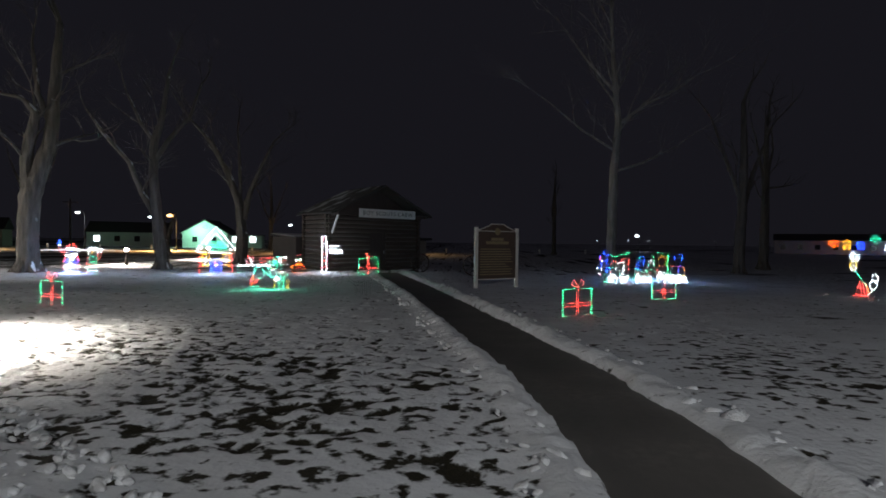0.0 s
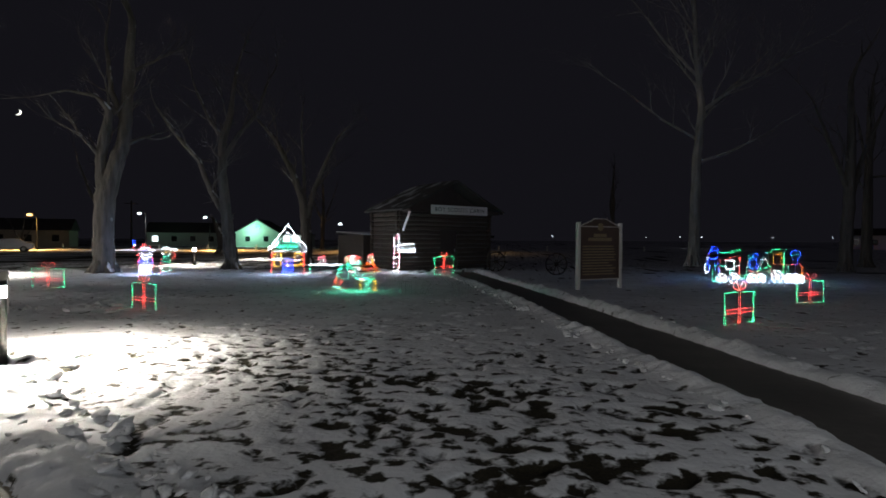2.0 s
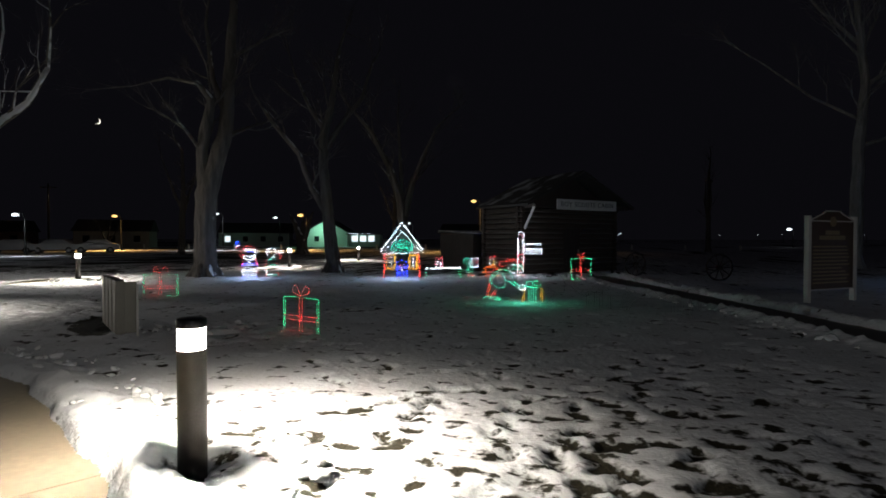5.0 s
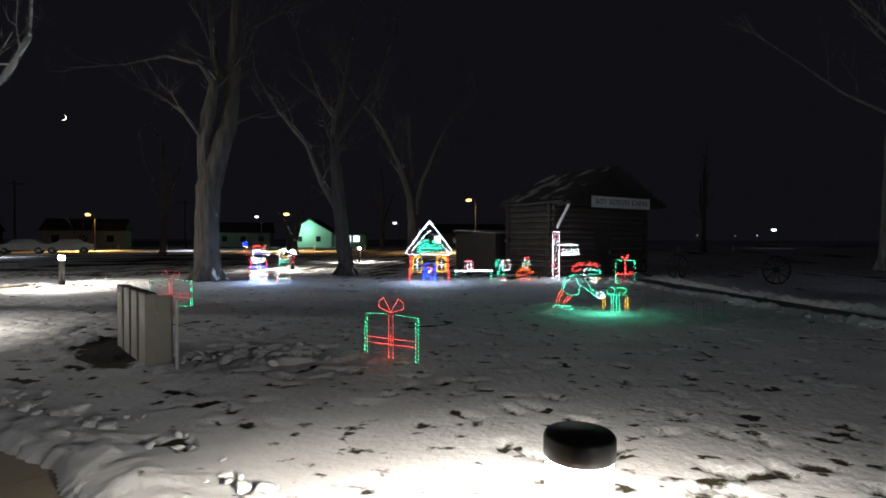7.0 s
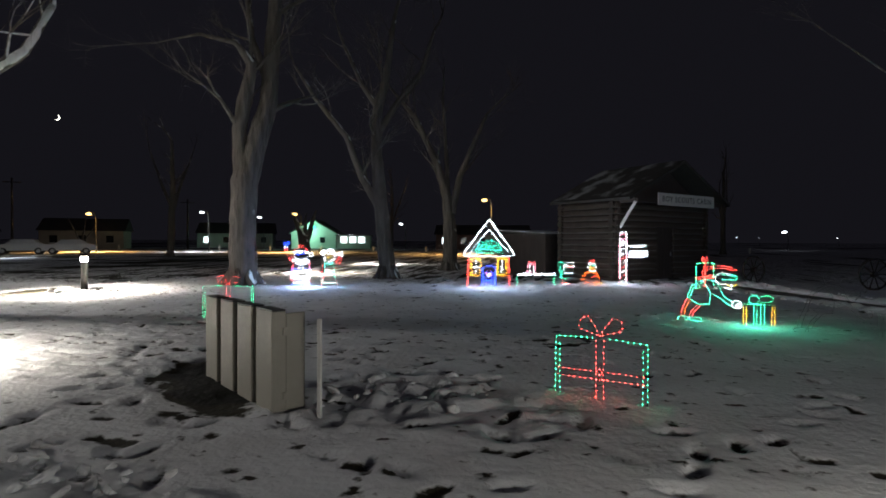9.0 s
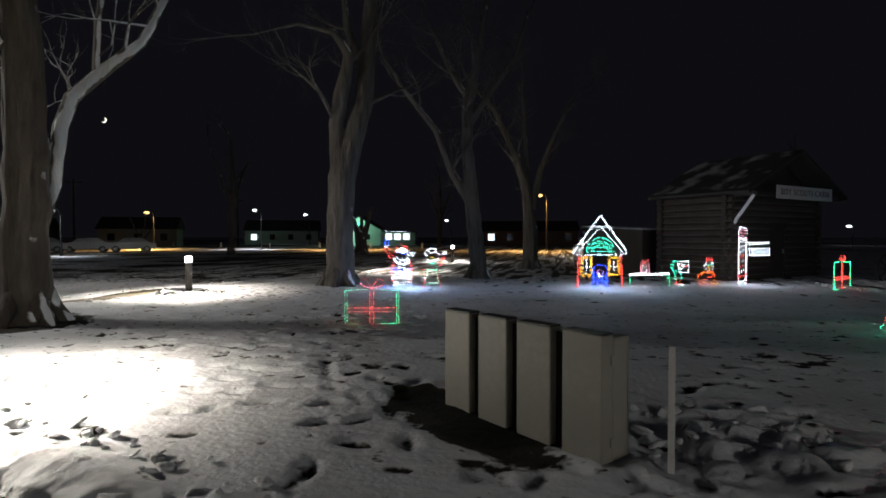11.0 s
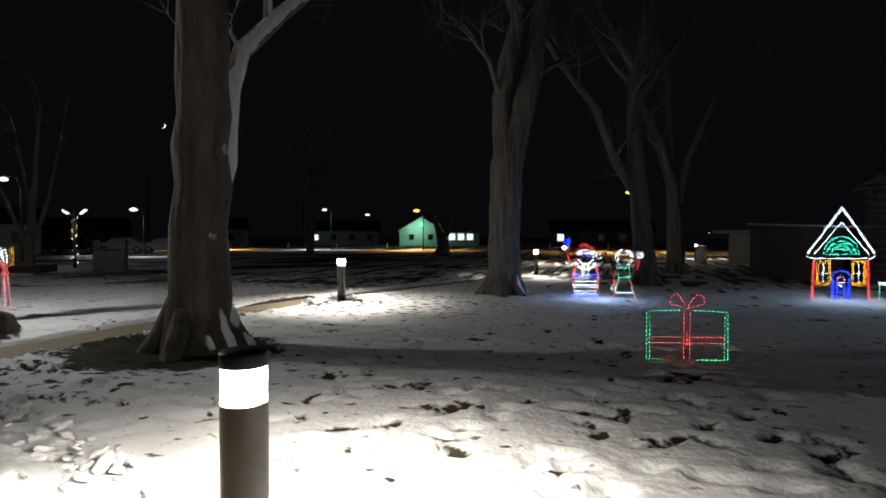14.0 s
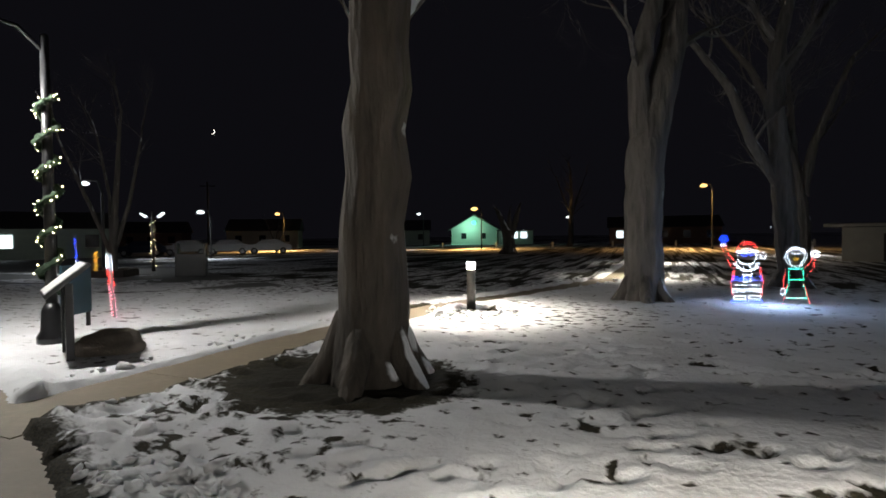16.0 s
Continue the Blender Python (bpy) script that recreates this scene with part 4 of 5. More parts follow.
part("emblem", add_lathe(B(), [(0.001, 0), (0.12, 0.0), (0.12, 0.02), (0.001, 0.02)], 16, (0, 0, 0)), GOLD, NB).matrix_local = pose(0.89, -0.03, 1.93, 90)
rng = random.Random(5)
for i, z in enumerate([1.62, 1.5] + [1.32 - 0.085 * k for k in range(11)]):
    w = (0.55, 1.0)[i] if i < 2 else rng.uniform(1.1, 1.42)
    part("text_line", add_box(B(), w, 0.004, 0.1 if i < 2 else 0.035, pose(0.89 if i < 2 else 0.16 + w / 2, -0.028, z)), GOLD, NB)


# ---- log cabin ----
CB = thing("log_cabin", pose(-2.95, 30.5, 0.0, 0, 0, 42), "old dark log cabin with a snow-dusted roof", "cabin")
CW, CD, CH = 5.8, 2.6, 2.95
def log_wall(x0, y0, x1, y1, holes=()):
    """Stacked logs with chinking; holes are (from, to, bottom, top) along the wall."""
    d = Vector((x1 - x0, y1 - y0, 0))
    L = d.length
    d.normalize()
    z, k = 0.1, 0
    while z < CH:
        r = 0.115 + 0.012 * math.sin(k * 2.3)
        spans = [(-0.22, L + 0.22)]
        for a, b, lo, hi in holes:
            if lo < z < hi:
                spans = [(-0.22, a), (b, L + 0.22)]
        for a, b in spans:
            n = max(2, int((b - a) / 0.7))
            pts = [Vector((x0, y0, z)) + d * (a + (b - a) * i / n) + Vector((0, 0, 0.012 * math.sin(3 * i + k))) for i in range(n + 1)]
            part("log", add_tube(B(), pts, [r * (1 + 0.05 * math.sin(i * 1.7 + k)) for i in range(n + 1)], 9, 0.06), LOG, CB)
        z += 0.235
        k += 1
    bm = B()
    a = math.degrees(math.atan2(d.y, d.x))
    cuts = [0] + [v for h in holes for v in h[:2]] + [L]
    for i in range(0, len(cuts), 2):
        m = Vector((x0, y0, 0)) + d * ((cuts[i] + cuts[i + 1]) / 2)
        add_box(bm, cuts[i + 1] - cuts[i], 0.1, CH, pose(m.x, m.y, 0, 0, 0, a))
    for lo, hi, b, t in holes:
        m = Vector((x0, y0, 0)) + d * ((lo + hi) / 2)
        if t < CH:
            add_box(bm, hi - lo, 0.1, CH - t, pose(m.x, m.y, t, 0, 0, a))
    part("chinking", bm, CHINK, CB, "grey mortar chinking")


log_wall(0, 0, CW, 0, [(2.5, 3.6, 0, 2.15)])
log_wall(0, 0, 0, CD)
log_wall(CW, 0, CW, CD)
log_wall(0, CD, CW, CD)
DR = part("door", add_box(B(), 1.06, 0.06, 2.1, pose(3.05, 0.02, 0.02), 0.005), DARKWOOD, CB, "dark plank door")
for i in range(5):
    part("plank", add_box(B(), 0.2, 0.03, 2.06, pose(2.63 + 0.21 * i, -0.02, 0.04), 0.004), DARKWOOD, DR)
part("handle", add_box(B(), 0.03, 0.05, 0.16, pose(3.45, -0.06, 0.95)), STEEL, DR)
RIDGE, OVER = 4.7, 1.0
for s, nm in ((-1, "roof_slope"), (1, "roof_slope")):
    bm = B()
    ex, ez = CW / 2 + s * (CW / 2 + 0.4), 3.12
    for y0, y1 in ((-OVER, CD + 0.4),):
        v = [bm.verts.new(p) for p in ((CW / 2, y0, RIDGE), (CW / 2, y1, RIDGE), (ex, y1, ez), (ex, y0, ez), (CW / 2, y0, RIDGE - 0.12), (CW / 2, y1, RIDGE - 0.12), (ex, y1, ez - 0.1), (ex, y0, ez - 0.1))]
        for q in ((0, 1, 2, 3), (4, 7, 6, 5), (0, 3, 7, 4), (1, 5, 6, 2), (3, 2, 6, 7), (0, 4, 5, 1)):
            bm.faces.new([v[k] for k in q])
    part(nm, bm, ROOF, CB, "dark shingled roof slope")
    bm = B()
    n, k = 20, 10
    g = [[bm.verts.new((CW / 2 + (ex - CW / 2) * (0.03 + 0.94 * j / k), -OVER + 0.06 + (CD + 1.3) * i / n, RIDGE + (ez - RIDGE) * (0.03 + 0.94 * j / k) + 0.015 + 0.05 * noise.noise((i * 0.5, j * 0.5, s)) ** 2 + 0.02)) for j in range(k + 1)] for i in range(n + 1)]
    for i in range(n):
        for j in range(k):
            bm.faces.new((g[i][j], g[i + 1][j], g[i + 1][j + 1], g[i][j + 1]))
    part("roof_snow", bm, ROOFSNOW, CB, "patchy snow on the shingles", True)
for y, nm in ((0.0, "front_gable"), (CD, "back_gable")):
    bm = B()
    pr = [(-0.1, CH - 0.1), (CW + 0.1, CH - 0.1), (CW / 2, RIDGE - 0.13)]
    f, k = [bm.verts.new((x, y - 0.06, z)) for x, z in pr], [bm.verts.new((x, y + 0.06, z)) for x, z in pr]
    bm.faces.new(f)
    bm.faces.new(k[::-1])
    for i in range(3):
        bm.faces.new((f[i], k[i], k[(i + 1) % 3], f[(i + 1) % 3]))
    part(nm, bm, DARKWOOD, CB, "dark boarded gable")
for x in (0.1, CW - 0.1):
    if x < 1:
        part("roof_brace", add_tube(B(), [(x, -0.1, 1.95), (x - 0.05, -OVER + 0.1, 3.0)], 0.06, 6), WHITEWOOD, CB, "pale diagonal roof brace")
    part("porch_beam", add_box(B(), 0.14, OVER, 0.14, pose(x, -OVER / 2, 2.96)), DARKWOOD, CB)
part("tie_beam", add_box(B(), CW, 0.14, 0.16, pose(CW / 2, -OVER + 0.15, 2.98)), DARKWOOD, CB)
SG = part("sign_board", add_box(B(), 3.7, 0.05, 0.46, pose(3.1, -OVER + 0.02, 2.9), 0.006), WHITEWOOD, CB, "long white sign with black letters")
fc = bpy.data.curves.new("lettering", "FONT")
fc.body, fc.size, fc.align_x, fc.align_y, fc.extrude, fc.space_character = "BOY SCOUTS CABIN", 0.3, "CENTER", "CENTER", 0.004, 1.22
tmp = new("lettering", fc)
letters = new("sign_text", bpy.data.meshes.new_from_object(tmp))
bpy.data.objects.remove(tmp)
letters.data.materials.clear()
letters.data.materials.append(LETTER)
letters["kind"] = "stuff"
letters.parent = SG
letters.matrix_local = pose(3.1, -OVER - 0.01, 3.13, 90)
# low shed behind the cabin's side and the tan building
SH = thing("lean_to_shed", pose(-5.4, 32.8, 0, 0, 0, 42) @ Matrix.Scale(0.8, 4), "low dark shed with a snowy flat roof", "shed")
part("wall", add_box(B(), 3.6, 4.0, 2.3, pose(1.8, 2.0, 0)), DARKWOOD, SH, "dark board wall")
part("roof", add_box(B(), 3.9, 4.3, 0.1, pose(1.8, 2.0, 2.32, 3)), ROOF, SH)
part("roof_snow", add_box(B(), 3.8, 4.2, 0.04, pose(1.8, 2.0, 2.43, 3)), SNOW, SH, "thin snow on the flat roof")
TB = thing("park_building", pose(-6.6, 45.2, 0, 0, 0, -22) @ Matrix.Scale(0.7, 4), "low tan park building with a wide flat eave", "building")
part("wall", add_box(B(), 9.0, 6.0, 2.5, pose(4.9, 3.4, 0)), TANWALL, TB, "tan block wall")
part("roof", add_box(B(), 10.4, 7.6, 0.3, pose(4.7, 3.2, 2.5), 0.02), ROOF, TB, "dark flat roof with overhang")
part("fascia", add_box(B(), 10.5, 0.08, 0.2, pose(4.7, -0.66, 2.54)), TANWALL, TB)
part("door", add_box(B(), 0.95, 0.06, 2.05, pose(3.2, 0.37, 0)), DARKWOOD, TB, "dark steel door")
for x in (5.6, 7.4):
    part("window", add_box(B(), 0.9, 0.05, 0.6, pose(x, 0.38, 1.4)), GLASS, TB)
BR = thing("litter_barrel", pose(-7.4, 46.8, 0.03), "pale ribbed litter barrel on the lit walk", "bin")
part("drum", add_lathe(B(), [(0.28, 0), (0.3, 0.05), (0.29, 0.3), (0.31, 0.32), (0.29, 0.34), (0.3, 0.85), (0.27, 0.9)], 20), WHITEWOOD, BR, smooth=True)
part("lid", add_lathe(B(), [(0.3, 0.9), (0.28, 1.0), (0.1, 1.06)], 20), STEEL, BR, smooth=True)


# old wheeled farm tools before the cabin
def cart_wheel(x, y, turn):
    w = thing("wagon_wheel", stand(x, y, turn), "weathered wooden wagon wheel leaning in the snow", "wheel", "wagon wheels by the path")
    rim = [(0.48 * math.cos(a), 0, 0.5 + 0.48 * math.sin(a)) for a in np.linspace(0, 2 * math.pi, 25)]
    part("rim", add_tube(B(), rim, 0.035, 6), DARKWOOD, w)
    for i in range(10):
        a = math.pi * 2 * i / 10
        part("spoke", add_tube(B(), [(0, 0, 0.5), (0.46 * math.cos(a), 0, 0.5 + 0.46 * math.sin(a))], 0.02, 5), DARKWOOD, w)
    part("hub", add_tube(B(), [(0, -0.1, 0.5), (0, 0.1, 0.5)], 0.08, 10), DARKWOOD, w)


cart_wheel(1.9, 30.4, 25)
cart_wheel(4.6, 28.3, 10)


# ---- trees ----
def tree(x, y, face, limbs, seed, label, mat=BARK, twig_len=1.5, levels=3, density=1.0, flare=1.0, size=1.0):
    """A bare tree: trunk and limbs given by (sideways, ahead, up, radius), then forks and twigs."""
    rng = random.Random(seed)
    top = thing("bare_tree", pose(x, y, float(ground_z(x, y)) - 0.05, 0, 0, face) @ Matrix.Scale(size, 4), label, "tree", "bare park trees")
    twigs = B()

    def grow(p, d, length, r, level):
        n = 4
        pts, rad = [p.copy()], [r]
        q, v = p.copy(), d.copy()
        for i in range(n):
            v = (v + Vector((rng.gauss(0, 0.2), rng.gauss(0, 0.2), rng.gauss(0.06, 0.14)))).normalized()
            q = q + v * (length / n)
            pts.append(q.copy())
            rad.append(r * (1 - 0.8 * (i + 1) / n))
            if level < levels and i >= 1:
                for _ in range(2 if rng.random() < 0.6 else 1):
                    w = (v + Vector((rng.gauss(0, 0.6), rng.gauss(0, 0.6), rng.gauss(0.12, 0.4)))).normalized()
                    grow(q, w, length * rng.uniform(0.5, 0.72), rad[-1] * 0.7, level + 1)
        add_tube(twigs, pts, rad, 5 if level < 2 else 3, caps=False)

    for li, limb in enumerate(limbs):
        pts, rad = [], []
        for (x0, y0, z0, r0), (x1, y1, z1, r1) in zip(limb, limb[1:]):
            n = max(2, int((z1 - z0) / 0.5) + 1)
            for i in range(n):
                f = i / n
                wob = 0.0 if li == 0 and z0 < 0.3 else 0.25 * r0
                pts.append(Vector((x0 + (x1 - x0) * f + wob * noise.noise((z0 + f * 3, seed, li)), y0 + (y1 - y0) * f + wob * noise.noise((seed, z0 + f * 3, li)), z0 + (z1 - z0) * f)))
                rad.append(r0 + (r1 - r0) * f)
        pts.append(Vector(limb[-1][:3]))
        rad.append(limb[-1][3])
        seg = 22 if rad[0] > 0.25 else 10
        part("trunk" if li == 0 else "limb", add_tube(B(), pts, rad, seg, 0.1 if li == 0 else 0.05), (BARK_DARK if mat == BARK_SNOWY else mat) if li == 0 else mat, top, smooth=True)
        low = 5.5 if li == 0 else 0
        for i in range(1, len(pts)):
            if pts[i].z < max(low, 2.6):
                continue
            d = (pts[i] - pts[i - 1]).normalized()
            if rng.random() < 0.42 * density:
                w = (d * 0.7 + Vector((rng.gauss(0, 0.7), rng.gauss(0, 0.7), rng.gauss(0.3, 0.35)))).normalized()
                grow(pts[i], w, twig_len * rng.uniform(0.8, 1.6), max(rad[i] * 0.4, 0.02), 1)
        grow(pts[-1], (pts[-1] - pts[-2]).normalized(), twig_len * 1.5, rad[-1], 1)
    if flare:
        bm = B()
        r0 = limbs[0][0][3]
        for i in range(6):
            a = i * 1.05 + rng.uniform(-0.2, 0.2)
            c, s = math.cos(a), math.sin(a)
            add_tube(bm, [(c * r0 * 0.5, s * r0 * 0.5, 0.75 * flare), (c * r0 * 0.85, s * r0 * 0.85, 0.3 * flare), (c * r0 * 1.25, s * r0 * 1.25, 0.06), (c * r0 * 1.6, s * r0 * 1.6, -0.08)], [r0 * 0.25, r0 * 0.3, r0 * 0.24, r0 * 0.1], 8, 0.1)
        part("root_flare", bm, BARK_DARK if mat == BARK_SNOWY else mat, top, smooth=True)
    tw = part("crown", twigs, mat, top, "crown of thin bare branches")
    tw["kind"] = "stuff"
    return top


tree(-18.0, 18.0, 42, [[(0, 0, 0, 0.47), (0.0, -0.02, 0.35, 0.39), (0.02, -0.08, 1.2, 0.34), (0.05, -0.2, 2.6, 0.31), (0.08, -0.35, 4.2, 0.28), (0.0, -0.5, 6.2, 0.23), (-0.1, -0.7, 9.0, 0.16)],
                        [(0.22, 0.1, 1.7, 0.1), (0.38, 0.3, 2.5, 0.115), (0.46, 0.7, 3.6, 0.13), (0.62, 0.9, 4.2, 0.13), (1.25, 1.2, 5.0, 0.12), (1.8, 1.4, 5.6, 0.1), (2.3, 1.6, 6.8, 0.07)],
                        [(0.2, -0.2, 2.9, 0.13), (0.2, -0.3, 4.2, 0.13), (0.05, -0.4, 6.0, 0.11), (0.3, -0.2, 8.0, 0.08)],
                        [(1.0, 1.1, 4.7, 0.07), (1.05, 1.1, 5.8, 0.06), (1.3, 1.2, 7.6, 0.04)],
                        [(-0.2, -0.5, 4.6, 0.12), (-1.2, -0.3, 5.6, 0.09), (-2.4, 0.2, 6.6, 0.05)]], 11,
     "big leaning tree with snow blown on its limbs", BARK_SNOWY, 1.5, size=1.04)
tree(-15.35, 25.9, 28, [[(0, 0, 0, 0.55), (0, 0, 0.4, 0.46), (0.0, 0, 2.0, 0.42), (0.05, 0, 3.6, 0.43), (0.4, 0, 4.8, 0.36), (0.85, 0.1, 6.4, 0.3), (1.0, 0.1, 9.0, 0.24), (1.2, 0, 12, 0.15)],
                       [(0.0, 0, 3.6, 0.3), (-0.1, 0, 5.4, 0.24), (0.15, -0.1, 6.8, 0.22), (0.3, -0.2, 7.6, 0.16), (-0.2, -0.4, 8.2, 0.09), (-1.3, -0.5, 8.3, 0.05), (-2.0, -0.4, 8.1, 0.025)],
                       [(0.9, 0.1, 7.0, 0.16), (0.3, 0.3, 8.6, 0.12), (0.1, 0.4, 10.5, 0.08)]], 22, "tall forked tree with dark furrowed bark", BARK, 1.7, 4, 0.7, size=0.95)
tree(-11.6, 30.1, 22, [[(0, 0, 0, 0.5), (0, 0, 0.4, 0.4), (-0.15, 0, 2.0, 0.36), (-0.35, 0, 4.0, 0.32), (-0.55, 0, 6.0, 0.27), (-0.5, 0, 8.0, 0.24), (-0.1, 0, 9.6, 0.17), (0.3, 0, 12.5, 0.1)],
                      [(-0.35, 0, 3.4, 0.2), (-1.2, 0.2, 4.9, 0.17), (-1.9, 0.3, 6.8, 0.14), (-3.4, 0.3, 8.6, 0.1), (-4.3, 0.3, 10.0, 0.05)],
                      [(-0.45, 0, 7.0, 0.17), (0.4, -0.2, 8.4, 0.14), (1.6, -0.2, 10.0, 0.11), (2.2, -0.2, 12.0, 0.07)],
                      [(-0.5, 0, 8.2, 0.14), (-1.2, 0, 9.2, 0.11), (-2.0, 0.2, 11.0, 0.07)]], 33, "forked bare tree with spreading limbs", BARK, 1.7, 4, size=0.82)
tree(-10.0, 36.5, 18, [[(0, 0, 0, 0.55), (0, 0, 0.5, 0.46), (0.0, 0, 2.2, 0.42), (-0.2, 0, 4.6, 0.3), (-0.9, 0, 6.8, 0.22), (-2.2, 0, 9.4, 0.15), (-3.6, 0, 11.0, 0.08)],
                      [(0.1, 0, 3.6, 0.26), (0.5, 0, 5.6, 0.2), (1.3, 0, 7.6, 0.15), (2.3, 0, 9.8, 0.09)], [(-0.1, 0, 4.2, 0.16), (-0.2, 0.3, 7.0, 0.13), (-0.4, 0.5, 11.0, 0.07)]], 44, "V-forked bare tree in the dark lawn", BARK, 1.9, 4, size=0.82)
tree(14.0, 38.5, -12, [[(0, 0, 0, 0.34), (0, 0, 0.4, 0.28), (0.05, 0, 3.0, 0.25), (0.1, 0, 5.6, 0.22), (0.3, 0, 8.0, 0.18), (0.0, 0, 11.0, 0.13), (-0.2, 0, 15, 0.07)],
                      [(0.3, 0, 8.0, 0.1), (1.6, 0, 9.0, 0.08), (3.2, 0.2, 9.8, 0.06), (4.4, 0.2, 10.6, 0.035)], [(0.1, 0, 5.4, 0.09), (1.6, 0.3, 5.9, 0.06), (3.4, 0.3, 6.8, 0.03)], [(0.1, 0, 9.8, 0.09), (-1.4, 0, 11.6, 0.06), (-2.6, 0, 13.4, 0.03)], [(0.1, 0, 6.6, 0.07), (-1.6, 0.3, 7.8, 0.05), (-3.4, 0.2, 9.4, 0.03)]], 55, "slender pale-barked bare tree", BARK_PALE, 2.0, 4, 1.4, size=1.2)
STRAIGHT = [[(0, 0, 0, 0.36), (0, 0, 0.5, 0.3), (0.1, 0, 3.5, 0.27), (0.2, 0, 6.5, 0.2), (0.1, 0, 10, 0.12)], [(0.1, 0, 3.6, 0.16), (0.9, 0.3, 6.0, 0.12), (1.8, 0.2, 8.5, 0.06)], [(0.1, 0, 4.2, 0.14), (-0.9, -0.2, 6.5, 0.1), (-1.7, 0, 9.0, 0.05)]]
tree(20.1, 34.0, 0, STRAIGHT, 66, "dark bare tree at the field's edge", BARK, 1.6, 2, 0.8)
tree(24.5, 39.4, 40, STRAIGHT, 67, "dark bare tree at the field's edge", BARK, 1.6, 2, 0.8)
tree(17.2, 78.0, 80, STRAIGHT, 68, "dark bare tree far across the lawn", BARK, 1.8, 2, 0.8)
tree(-36.2, 51.6, 60, STRAIGHT, 69, "dark bare tree beside the lit road", BARK, 1.6, 2, 0.8)
tree(-25.0, 84.0, 20, STRAIGHT, 70, "dark bare tree beside the lit road", BARK, 1.6, 2, 0.8)
tree(-26.2, 56.4, 28, [[(0, 0, 0, 0.6), (0, 0, 0.6, 0.5), (0.0, 0, 1.5, 0.5), (-0.4, 0, 2.4, 0.3), (-0.9, 0, 3.6, 0.16)], [(0.1, 0, 1.4, 0.34), (0.5, 0, 2.4, 0.26), (0.9, 0, 3.8, 0.14)], [(0, 0, 1.5, 0.26), (0.05, 0, 2.8, 0.2), (0.1, 0, 3.4, 0.1)]], 71, "short pollarded tree with thick cut limbs", BARK, 0.5, 1, 0.2)
MULTI = [[(0, 0, 0, 0.2), (0.05, 0, 1.5, 0.16), (0.2, 0, 3.5, 0.12), (0.4, 0, 6.5, 0.06)], [(0.05, 0, 0.8, 0.1), (-0.7, 0, 3.0, 0.08), (-1.7, 0, 5.6, 0.04)], [(0.05, 0, 1.0, 0.1), (0.7, 0.2, 3.2, 0.08), (1.2, 0.3, 6.0, 0.04)], [(0, 0, 1.0, 0.09), (0.0, 0.5, 3.4, 0.07), (-0.4, 0.8, 6.0, 0.04)]]
tree(-36.1, 28.8, 55, MULTI, 72, "many-stemmed bare tree in a raised bed", BARK, 1.4, 3, 1.2, 0.4)
tree(-52.7, 60.3, 10, [[(0, 0, 0, 0.16), (0, 0, 1.2, 0.13), (0.3, 0, 3.0, 0.06)], [(0, 0, 1.0, 0.1), (-0.8, 0, 2.6, 0.05)], [(0, 0, 1.1, 0.08), (1.0, 0, 2.4, 0.05)]], 73, "small bare ornamental tree under the amber lamp", BARK, 0.9, 2, 1.0, 0.3)


# ---- lamp post with garland, panel, boulder ----
LP = thing("lamp_post", stand(*LAMP_POST), "black lamp post wound with a lit garland", "lamp post")
part("base", add_lathe(B(), [(0.2, 0), (0.2, 0.12), (0.15, 0.2), (0.13, 0.5), (0.085, 0.6)], 16), BLACK, LP, "fluted black base", True)
part("pole", add_lathe(B(), [(0.075, 0.58), (0.07, 2.5), (0.055, 4.5), (0.02, 4.52)], 14), BLACK, LP, smooth=True)
part("arm", add_tube(B(), [(0, 0, 4.25), (-0.1, -0.3, 4.55), (-0.25, -0.7, 4.6), (-0.35, -0.95, 4.42)], 0.03, 8), BLACK, LP, "curved lamp arm", True)
part("shade", add_lathe(B(), [(0.05, 0.28), (0.08, 0.2), (0.2, 0.08), (0.24, 0.0), (0.22, 0.0)], 18, (-0.35, -0.95, 4.14)), BLACK, LP, "bell-shaped black shade", True)
part("lamp_glass", add_lathe(B(), [(0.02, -0.12), (0.13, -0.08), (0.18, -0.01), (0.18, 0.0)], 18, (-0.35, -0.95, 4.14)), HEAD_POST, LP, "bright frosted lamp glass", True).visible_shadow = False
hel = [(0.12 * math.cos(a * 2.2) * (1 + 0.2 * math.sin(a * 7)), 0.12 * math.sin(a * 2.2), 0.75 + 0.165 * a) for a in np.linspace(0, 17.5, 150)]
part("garland", add_tube(B(), hel, [0.05 + 0.015 * math.sin(i * 1.9) for i in range(150)], 6, 0.4), GARLAND, LP, "green garland wound round the pole")
bm = B()
bulbs(bm, [(x * 1.35, y * 1.35, z) for x, y, z in hel], 0.06, 0.02, 0, 4.0)
part("garland_lights", bm, WARMBULB, LP, "warm white fairy lights")["kind"] = "stuff"
IP = thing("info_panel", stand(-22.25, 17.65, -30), "slanted information panel on dark legs beside the walk", "sign")
part("panel", add_box(B(), 0.95, 0.62, 0.05, pose(0, 0, 1.0, 40), 0.006), BLACK, IP, "slanted panel frame")
part("panel_face", add_box(B(), 0.88, 0.56, 0.006, pose(0, -0.034, 1.042, 40)), WHITEWOOD, IP, "pale printed panel face")
for x in (-0.32, 0.32):
    part("leg", add_box(B(), 0.09, 0.09, 1.0, pose(x, 0, -0.02), 0.006), BLACK, IP)


